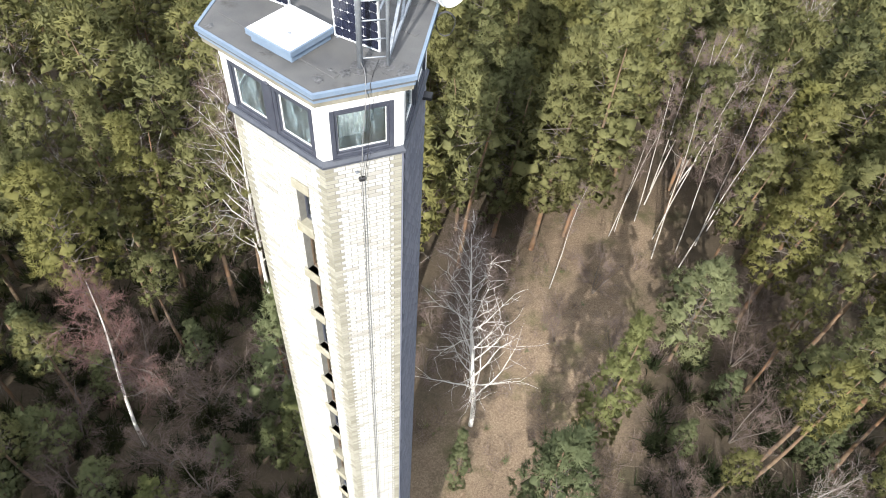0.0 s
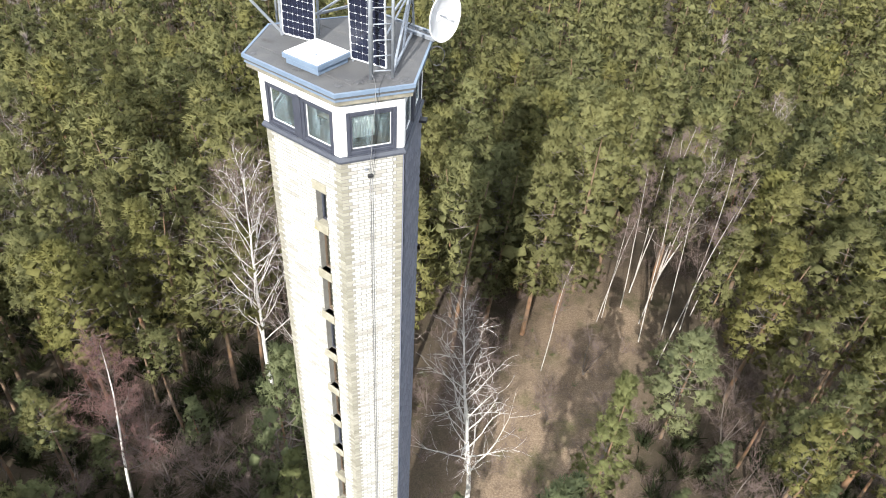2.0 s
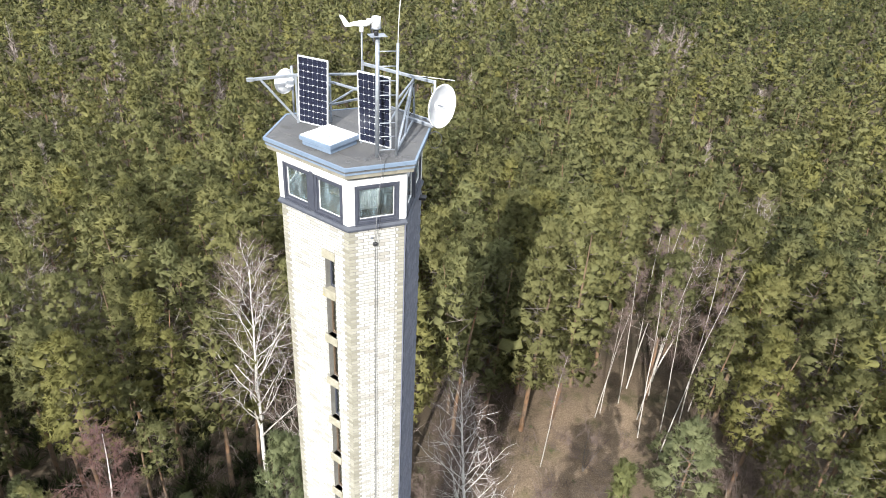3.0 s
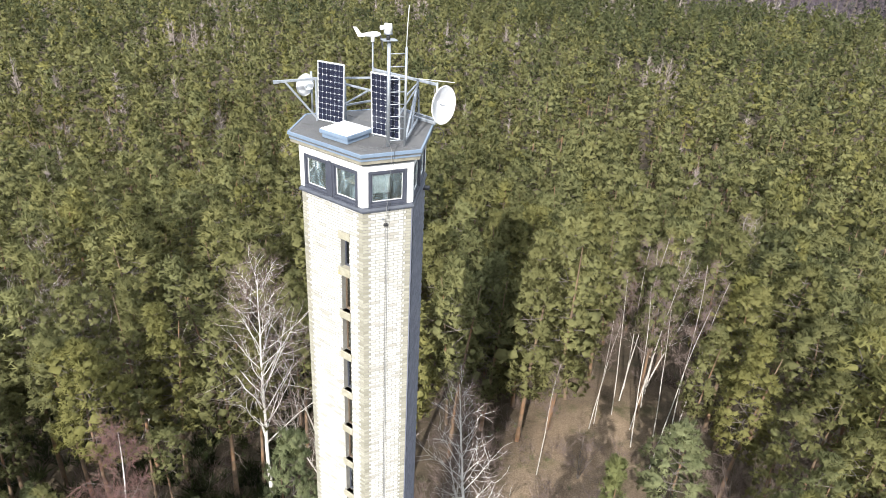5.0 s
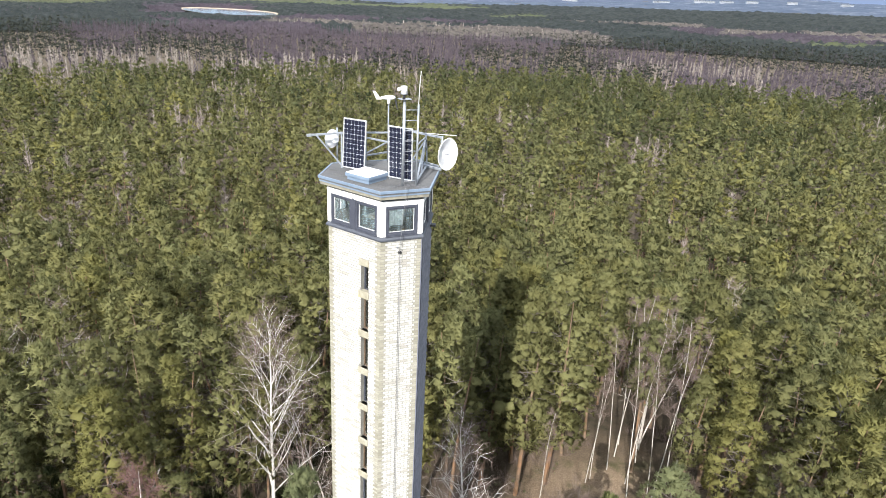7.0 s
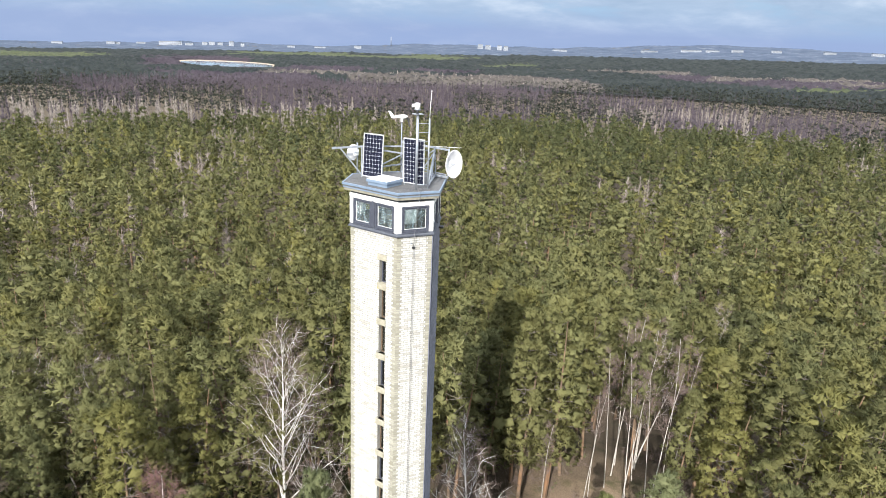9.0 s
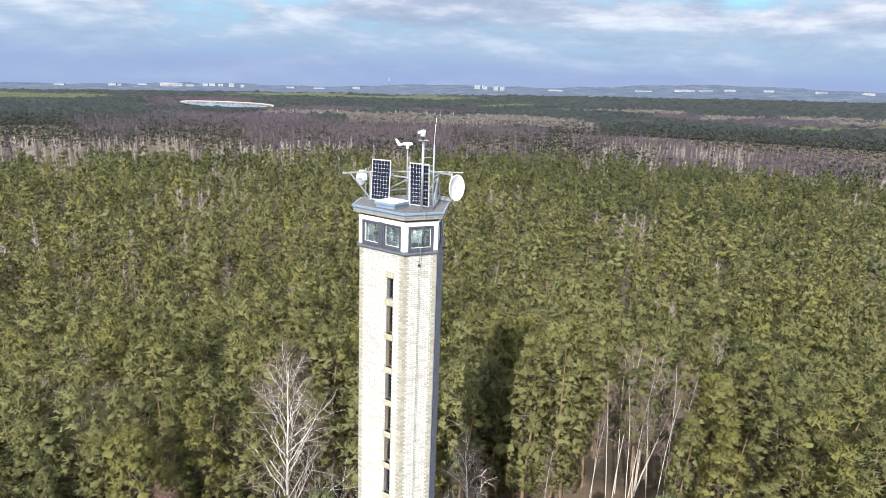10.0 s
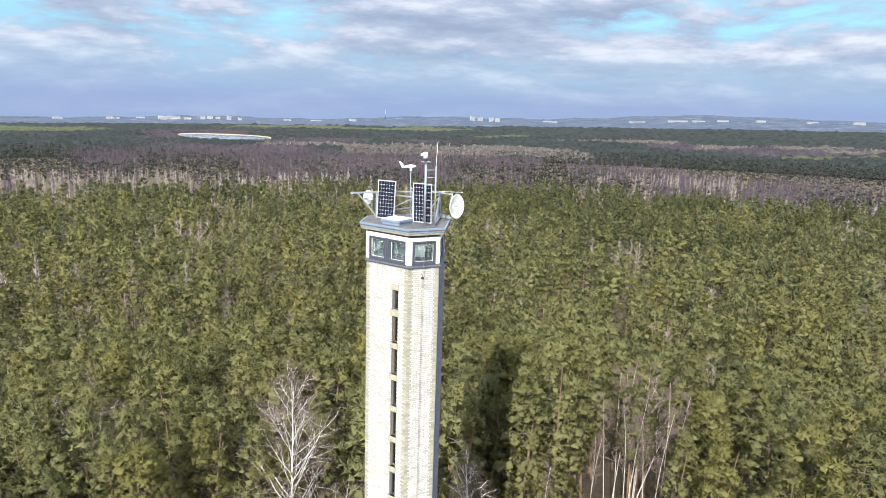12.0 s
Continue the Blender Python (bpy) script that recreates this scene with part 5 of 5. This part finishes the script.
B_DEEP = bare_tree(36, 14.0, 5.5, "bare grey-brown birch in the pine wood", M["birch_limb"], M["birch_limb"], M["twig"], 14, 5, 0.30, 0.0, 1.5, thick=0.5, stems=2, lift=0.12)
stand(B_DEEP, -18.6, 25.4, 1.03)
STANDS = {
    "thin": (B_THIN, [(16.9, 27.4, 0.66, 80), (19.8, 30.4, 1.05, 20), (19.2, 24.8, 0.95, 130), (20.0, 22.6, 1.0, 340), (22.6, 25.8, 1.0, 90), (21.4, 29.4, 1.0, 170), (18.6, 28.4, 0.9, 220), (22.4, 31.6, 1.0, 60),
                      (19.6, 26.6, 0.95, 10), (21.0, 25.2, 0.85, 210), (24.0, 27.6, 0.95, 300), (20.8, 32.4, 1.0, 250), (11.2, 21.6, 0.74, 300)]),
    "deep": (B_DEEP, [(-11.4, 29.6, 0.95, 100), (22.4, 32.0, 1.0, 60), (-2.2, 18.2, 0.85, 200), (-4.4, 24.4, 0.85, 10), (-27.0, 31.0, 1.0, 30), (-24.0, 91.0, 0.95, 100), (-54.0, 104.0, 1.0, 0), (36.0, 44.0, 1.0, 250),
                      (23.6, 6.4, 0.42, 40), (-32.0, 40.0, 1.0, 140), (-16.0, 62.0, 1.0, 70), (-60.0, 92.0, 1.0, 190)]),
    "shrub": (B_SHRUB, [(-12.6, 13.0, 1.0, 50), (-10.2, 12.4, 1.1, 120), (3.0, 18.4, 0.6, 10), (2.6, 14.6, 0.6, 330), (14.6, 16.2, 0.9, 60), (20.8, 10.4, 1.0, 150), (16.6, 7.0, 0.8, 20), (-9.2, 7.0, 1.0, 250), (-7.4, 11.5, 0.9, 90),
                        (-14.5, 15.1, 1.1, 310), (22.6, 15.8, 1.0, 200), (5.6, 22.0, 0.8, 100), (14.2, 21.4, 0.8, 180), (-6.2, 14.4, 0.9, 0), (-17.4, 10.6, 1.0, 200), (24.8, 11.6, 0.9, 290), (4.4, 19.8, 0.8, 140), (7.4, 21.2, 0.6, 45),
                        (-16.4, 7.4, 0.9, 20), (-12.0, 9.0, 0.9, 75), (13.4, 13.2, 0.7, 265), (24.6, 19.0, 1.0, 35)])}
for src, rows_ in STANDS.values():
    for x, y, s, a in rows_:
        stand(copy_thing(src, Matrix()), x, y, s, a)

# the wood: a jittered grid of places, thinned where the clearing is
wr = np.random.default_rng(21)


def open_ground(x, y):
    c = ((x > 1.5) & (x < 14) & (y > -2) & (y < 20.5)) | ((x > 9) & (x < 25) & (y > 13.5) & (y < 33)) | ((x > -24) & (x < 3) & (y > 3) & (y < 17.5)) | ((x > 13) & (x < 31) & (y > 0) & (y < 12))
    return c | (np.hypot(x - CX, y - CY) < 5.5)


def places(step, lo, hi, half):
    n = int(hi / step) + 2
    i, j = np.meshgrid(np.arange(-n, n), np.arange(-n, n))
    x = (i + 0.5 * (j % 2)) * step + wr.uniform(-0.42, 0.42, i.shape) * step
    y = j * step * 0.9 + wr.uniform(-0.42, 0.42, i.shape) * step
    x, y = x.ravel(), y.ravel()
    r = np.hypot(x, y + 20)
    az = np.abs(np.arctan2(x, y + 30))
    keep = (r >= lo) & (r < hi) & (az < half) & ~open_ground(x, y)
    for px, py, *_ in NEAR + DEEP + YOUNG:
        keep &= np.hypot(x - px, y - py) > 2.2
    return x[keep], y[keep]


def woods(name, x, y, mats, variants, label, height, spread=0.12, group=None):
    """Many trees joined into one: shared shapes, each turned and scaled."""
    outs, norms, tone_, shoots = [], [], [], []
    for k, V in enumerate(variants):
        sel = np.arange(len(x)) % len(variants) == k
        if not sel.any():
            continue
        xs, ys = x[sel], y[sel]
        n = len(xs)
        a = wr.uniform(0, 2 * np.pi, n)
        s = height * wr.normal(1, spread, n).clip(0.7, 1.25)
        wdt = s * wr.uniform(0.85, 1.2, n)
        c, sn = np.cos(a)[:, None] * wdt[:, None], np.sin(a)[:, None] * wdt[:, None]
        g = ground_z(xs, ys)
        X = V[None, :, 0] * c - V[None, :, 1] * sn + xs[:, None]
        Y = V[None, :, 0] * sn + V[None, :, 1] * c + ys[:, None]
        Z = V[None, :, 2] * s[:, None] + g[:, None]
        outs.append(np.stack([X, Y, Z], -1).reshape(-1, 3))
        if V.shape[1] == 7:
            shoots.append(np.tile(V[:, 6], n))
        tone_.append(np.repeat(wr.random(n), V.shape[0]))
        if V.shape[1] == 7:
            ca_, sa_ = np.cos(a)[:, None], np.sin(a)[:, None]
            norms.append(np.stack([V[None, :, 3] * ca_ - V[None, :, 4] * sa_, V[None, :, 3] * sa_ + V[None, :, 4] * ca_, np.repeat(V[None, :, 5], n, 0)], -1).reshape(-1, 3))
    ob = new(name, tri_mesh(name, np.concatenate(outs), mats, np.concatenate(norms) if norms else None, np.concatenate(shoots) if shoots else None))
    ob.data.attributes.new("tree", "FLOAT", "POINT").data.foreach_set("value", np.concatenate(tone_).astype(np.float32))
    return tagged(ob, label, "woods", kind="stuff")


def spindle(r0, r1, h, sides=4):
    """A trunk as loose triangles."""
    out_ = []
    for k in range(sides):
        a, b = 2 * math.pi * k / sides, 2 * math.pi * (k + 1) / sides
        p = [(r0 * math.cos(a), r0 * math.sin(a), -0.03), (r0 * math.cos(b), r0 * math.sin(b), -0.03), (r1 * math.cos(b), r1 * math.sin(b), h), (r1 * math.cos(a), r1 * math.sin(a), h)]
        out_ += [p[0], p[1], p[2], p[0], p[2], p[3]]
    return np.array(out_)


def shape(seed, radius, low, conic, whorls, arms, knobs, knob, blades, length, width):
    """A pine crown for the joined woods, one metre high for each metre of the tree."""
    rng = np.random.default_rng(seed)
    C, S, _ = pine_frame(rng, 15.0, radius, low, conic, whorls, arms)
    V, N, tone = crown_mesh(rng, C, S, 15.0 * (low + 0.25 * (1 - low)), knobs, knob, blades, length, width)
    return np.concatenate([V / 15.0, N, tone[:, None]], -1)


# nearest ring as single trees, then joined ones
x1, y1 = places(4.6, 40, 96, 0.68)
order = np.argsort(np.hypot(x1, y1 + 20))[:240]
chosen = np.zeros(len(x1), bool)
chosen[order] = True
for x, y in zip(x1[chosen], y1[chosen]):
    plant(ring_pines, used_r, float(x), float(y), float(ground_z(x, y)) + pr.uniform(13.0, 16.8), pr.uniform(0.95, 1.25))
xm, ym = x1[~chosen], y1[~chosen]
x2, y2 = places(5.0, 96, 170, 0.66)
xm, ym = np.r_[xm, x2], np.r_[ym, y2]
WOOD_SHAPES = ((2.3, 0.52, 0.6), (2.1, 0.55, 0.5), (2.5, 0.50, 0.7), (2.1, 0.46, 0.9), (2.6, 0.60, 0.42), (2.0, 0.48, 0.8))
SH_MID = [shape(200 + i, r * 1.16, lo, cn, 6, 4, 4, 0.45, 6, 0.60, 0.115) for i, (r, lo, cn) in enumerate(WOOD_SHAPES)]
bm_ = wr.random(len(xm)) < 0.05
xb, yb = xm[bm_], ym[bm_]
xm, ym = xm[~bm_], ym[~bm_]
woods("pine_wood", xm, ym, M["pine"], SH_MID, "close stand of tall green pines behind the tower", 15.0, 0.15)
woods("pine_trunks", xm, ym, M["pine_bark"], [spindle(0.011, 0.004, 0.8)], "reddish brown pine trunks in the wood", 15.0)
x3, y3 = places(5.7, 170, 420, 0.65)
edge3 = (np.hypot(x3, y3) < 352 + 14 * lumps(x3, y3, 30)) | (x3 / (y3 + 26) > -0.19)
x3, y3 = x3[edge3], y3[edge3]
bare3 = (lumps(x3, y3, 23, 0.7) > 0.80) | ((np.hypot(x3, y3) > 385) & (wr.random(len(x3)) < 0.5))
SH_FAR = [shape(230 + i, r * 1.24, lo + 0.04, cn, 5, 3, 2, 0.65, 4, 0.95, 0.22) for i, (r, lo, cn) in enumerate(WOOD_SHAPES)]
# farther pines take the darker copy, as if a cloud shaded them
shaded_far = wr.random(len(x3)) < np.clip((np.hypot(x3, y3) - 190) / 150 + 0.5 * lumps(x3, y3, 40, 1.3), 0.1, 1.0)
woods("pine_wood", x3[~bare3 & ~shaded_far], y3[~bare3 & ~shaded_far], M["pine"], SH_FAR, "wide pine forest falling away from the tower", 16.0, 0.15)
woods("pine_wood", x3[~bare3 & shaded_far], y3[~bare3 & shaded_far], M["shaded_pine"], SH_FAR, "green pines farther out in the forest, cloud shade in their colour", 16.0, 0.15)


def bare_shape(seed, n_twig, wide, stem=0.007):
    rng = np.random.default_rng(seed)
    z = rng.uniform(0.35, 0.9, n_twig)
    a = rng.uniform(0, 6.283, n_twig)
    p = np.stack([0 * z, 0 * z, z], -1)
    q = p + np.stack([np.cos(a) * 0.16, np.sin(a) * 0.16, 0 * a + 0.17], -1) * rng.uniform(0.5, 1.3, (n_twig, 1)) * (1.15 - z[:, None])
    e = unit(np.cross(q - p, rng.normal(size=(n_twig, 3)))) * wide
    return np.concatenate([np.stack([p - e, p + e, q], 1).reshape(-1, 3), spindle(stem, stem * 0.2, 1.0, 3)])


SH_BARE = [bare_shape(260 + i, 60, 0.0042) for i in range(4)]
woods("bare_wood", xb, yb, M["bare_crown"], [bare_shape(250 + i, 150, 0.0032) for i in range(4)], "pale bare birches among the nearer pines", 14.5)
woods("bare_wood", x3[bare3], y3[bare3], M["bare_crown"], SH_BARE, "bare grey-brown birches among the pines", 16.0)
x4, y4 = places(7.8, 420, 1000, 0.67)
SH_TINY = []
for i, cn in enumerate((0.5, 0.4, 0.6, 0.7)):
    SH_TINY.append(shape(280 + i, 3.6, 0.5, cn, 2, 3, 1, 0.9, 2, 1.4, 0.45))
x7, y7 = places(17.0, 1000, 2300, 0.66)
dry = ~(in_lake(x7, y7, 1.6) | in_lake(x7 - 40, y7 + 160, 1.5) | in_lake(x7 - 70, y7 + 300, 1.4) | in_lake(x7 - 20, y7 + 220, 2.2))
x7, y7 = x7[dry], y7[dry]
SH_DOT = [shape(300 + i, 6.0, 0.40, 0.5, 2, 3, 0, 0, 0, 0, 0) for i in range(4)]
TW_FAR, TW_DOT = [bare_shape(290 + i, 34, 0.016, 0.015) for i in range(4)], [bare_shape(310 + i, 12, 0.05) for i in range(3)]
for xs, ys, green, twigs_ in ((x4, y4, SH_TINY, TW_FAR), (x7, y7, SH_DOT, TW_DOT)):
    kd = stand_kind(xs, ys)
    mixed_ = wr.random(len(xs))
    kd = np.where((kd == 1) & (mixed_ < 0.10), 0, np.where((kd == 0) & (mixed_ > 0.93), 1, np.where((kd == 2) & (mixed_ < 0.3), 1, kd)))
    for kind, mat_, shapes_, nm, label in ((0, "far_pine", green, "pine_wood", "distant pine woods, darkened as under cloud"), (1, "far_twig", twigs_, "bare_wood", "distant purple-brown bare woodland, darkened as under cloud"),
                                          (2, "far_pale", twigs_, "bare_wood", "pale bare birch stands out in the plain, partly coloured as sunlit"), (3, "shaded_pine", green, "pine_wood", "distant lighter green young pine wood")):
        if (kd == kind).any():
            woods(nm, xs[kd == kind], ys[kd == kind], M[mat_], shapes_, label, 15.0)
# behind and beside the view: the same wood, coarser
x5, y5 = places(8.5, 40, 130, 3.2)
beh = (np.abs(np.arctan2(x5, y5 + 30)) > 0.70)
x6, y6 = places(3.5, 0, 40, 3.2)
low_ = (y6 < -4.0) & ~((x6 > -3.5 + 0.34 * (y6 - 3)) & (x6 < 27 + 0.34 * (y6 - 3)) & (y6 > -26))
woods("pine_wood", x6[low_], y6[low_], M["pine"], SH_FAR, "pines on the sunny side of the tower", 18.0)
woods("pine_wood", x5[beh], y5[beh], M["pine"], SH_FAR, "pine wood on the other sides of the tower", 14.0)

# undergrowth: brushwood and tufts on the forest floor
ur = np.random.default_rng(77)
n = 2600
ux, uy = ur.uniform(-32, 36, n), ur.uniform(2, 40, n)
clump = lumps(ux, uy, 3.1, 0.4) + 0.5 * lumps(ux, uy, 9.0, 2.0)
ok = (clump > -0.25) & ((np.abs(ux - 0.42 * uy - 4.4) > 5.0) | (ur.random(n) < 0.55)) & (np.hypot(ux - CX, uy - CY) > 2.6)
ux, uy = ux[ok], uy[ok]


def brush(seed, n_twig, wide):
    rng = np.random.default_rng(seed)
    p = rng.normal(0, 0.16, (n_twig, 3)) * np.array([1, 1, 0])
    q = p + np.stack([rng.normal(0, 0.35, n_twig), rng.normal(0, 0.35, n_twig), rng.uniform(0.3, 1.0, n_twig)], -1)
    e = unit(np.cross(q - p, rng.normal(size=(n_twig, 3)))) * wide
    return np.stack([p - e, p + e, q], 1).reshape(-1, 3)


woods("brushwood", ux, uy, M["twig"], [brush(300 + i, 26, 0.008) for i in range(5)], "brown leafless brushwood on the forest floor", 1.3, 0.3)
nd = 1500
vx, vy = ur.uniform(-34, 38, nd), ur.uniform(1, 34, nd)
# dark tufts go where the pines shade the floor
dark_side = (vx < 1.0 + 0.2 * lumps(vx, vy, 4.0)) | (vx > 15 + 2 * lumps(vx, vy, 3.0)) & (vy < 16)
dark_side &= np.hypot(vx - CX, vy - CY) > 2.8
woods("undergrowth", vx[dark_side], vy[dark_side], M["under"], [np.concatenate(list(brush(340 + i, 60, 0.05)[None]) ) for i in range(5)], "evergreen undergrowth under the pines, their shade put into its dark colour", 1.15, 0.35)
sel = ur.random(len(ux)) < 0.30
woods("ground_tufts", ux[sel] + 0.7, uy[sel] + 0.4, M["young_pine"], [brush(320 + i, 22, 0.035) for i in range(4)], "low green tufts and seedlings on the forest floor", 0.45, 0.3)

# ---- bricks and shingles, last ----
def brick_data(name, ln, high, out_, mat):
    """A brick with softened front edges, its back open; x along, y outward, z up from its lower left corner."""
    c = 0.003
    V = [(0, 0, 0), (ln, 0, 0), (ln, 0, high), (0, 0, high), (c, out_, c), (ln - c, out_, c), (ln - c, out_, high - c), (c, out_, high - c)]
    F = [(4, 5, 6, 7), (0, 1, 5, 4), (1, 2, 6, 5), (2, 3, 7, 6), (3, 0, 4, 7)]
    return V, F


def brick_rows(k, ln, z0, z1):
    """Bricks of one side: start, length, height of the bed, and whether the brick is bare."""
    rnd = random.Random(40 + k)
    rows_ = []
    r = 0
    z = z1 - COURSE
    ua_, ub_ = ln - U_SLIT[1], ln - U_SLIT[0]
    while z > z0:
        quoin = 0.13 if r % 2 else 0.195
        u = quoin + JOINT
        first = r % 2 == 1
        while u < ln - quoin - 0.02:
            step_ = 0.18 if first else BLEN - JOINT
            first = False
            e = min(u + step_, ln - quoin - JOINT)
            if ln - quoin - JOINT - e < 0.07:
                e = ln - quoin - JOINT
            rows_.append((u, e - u, z, False))
            u = e + JOINT
        rows_.append((0.0, quoin, z, True))
        rows_.append((ln - quoin, quoin, z, True))
        r += 1
        z -= COURSE
    if k != 0:
        return rows_
    cut = []
    for u, l_, z, bare in rows_:
        zt = z + COURSE
        hole = (SLITS[-1][1] - 0.4 < z and zt < SLITS[0][0] + 0.22)
        if not hole or u > ub_ or u + l_ < ua_:
            cut.append((u, l_, z, bare))
            continue
        solid = z < SLITS[-1][1] or z > SLITS[0][0] - 0.05 or any(b + 0.03 > z > b - 0.29 for t, b in SLITS)
        g0, g1 = (0.095, 0.036) if solid else (0.004, 0.004)
        if u < ua_ - g0 - 0.02:
            cut.append((u, ua_ - g0 - u, z, bare))
        if u + l_ > ub_ + g1 + 0.02:
            cut.append((ub_ + g1, u + l_ - ub_ - g1, z, bare))
    return cut


for k in (0, 1, 3, 4, 5):
    m, ln = side(k, *SH)
    single, joined = {}, {True: ([], []), False: ([], [])}
    base = BASE[walls[k].name]
    count = 0
    rnd = random.Random(60 + k)
    for u, l_, z, bare in brick_rows(k, ln, 0.3, LEDGE_Z - 0.03):
        depth = BR + rnd.uniform(-0.002, 0.003)
        if k in (0, 1) and count < (175 if k == 0 else 120) and z > 28.0:
            key = (round(l_, 2), bare)
            if key not in single:
                V, F = brick_data("brick", l_, COURSE - JOINT, BR, None)
                me = bpy.data.meshes.new("brick")
                me.from_pydata(V, [], F)
                me.materials.append(M["bare_brick"] if bare else M["white_brick"])
                single[key] = me
            o = new("brick", single[key])
            o.parent = walls[k]
            o.matrix_basis = Matrix.Translation(-base) @ m @ Matrix.Translation((u, rnd.uniform(-0.002, 0.002), z))
            count += 1
        else:
            V, F = brick_data("brick", l_, COURSE - JOINT, depth, None)
            vs, fs = joined[bare]
            b0 = len(vs)
            vs += [m @ Vector((x + u, y, zz + z)) for x, y, zz in V]
            fs += [tuple(i + b0 for i in f) for f in F]
    for bare, (vs, fs) in joined.items():
        ob = link_mesh("brickwork", vs, fs, M["bare_brick"] if bare else M["white_brick"], walls[k])
        tagged(ob, "bare sand-lime quoin bricks" if bare else "white painted bricks in running bond", kind="stuff")

m, ln = side(2, *SH)
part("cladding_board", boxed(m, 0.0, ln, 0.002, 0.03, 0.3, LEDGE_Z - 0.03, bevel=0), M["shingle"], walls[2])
sw, sh_ = 0.20, 0.125
V0 = [(0.004, 0.006, 0.19), (sw - 0.004, 0.006, 0.19), (sw - 0.004, 0.030, 0.05), (sw / 2, 0.034, 0.0), (0.004, 0.030, 0.05), (sw - 0.004, 0.018, 0.05), (sw / 2, 0.020, 0.0), (0.004, 0.018, 0.05)]
F0 = [(0, 4, 3, 2, 1), (4, 7, 6, 3), (3, 6, 5, 2)]
me = bpy.data.meshes.new("shingle")
me.from_pydata(V0, [], F0)
me.materials.append(M["shingle"])
vs, fs = [], []
count, r = 0, 0
z = LEDGE_Z - 0.24
base = BASE[walls[2].name]
while z > 0.35:
    u = 0.01 - (sw / 2 if r % 2 else 0)
    while u < ln - 0.02:
        if u >= 0 and u + sw <= ln:
            if count < 290:
                o = new("shingle", me)
                o.parent = walls[2]
                o.matrix_basis = Matrix.Translation(-base) @ m @ Matrix.Translation((u, 0.026, z))
                count += 1
            else:
                b0 = len(vs)
                vs += [m @ Vector((x + u, y + 0.026, zz + z)) for x, y, zz in V0]
                fs += [tuple(i + b0 for i in f) for f in F0]
        u += sw
    r += 1
    z -= sh_
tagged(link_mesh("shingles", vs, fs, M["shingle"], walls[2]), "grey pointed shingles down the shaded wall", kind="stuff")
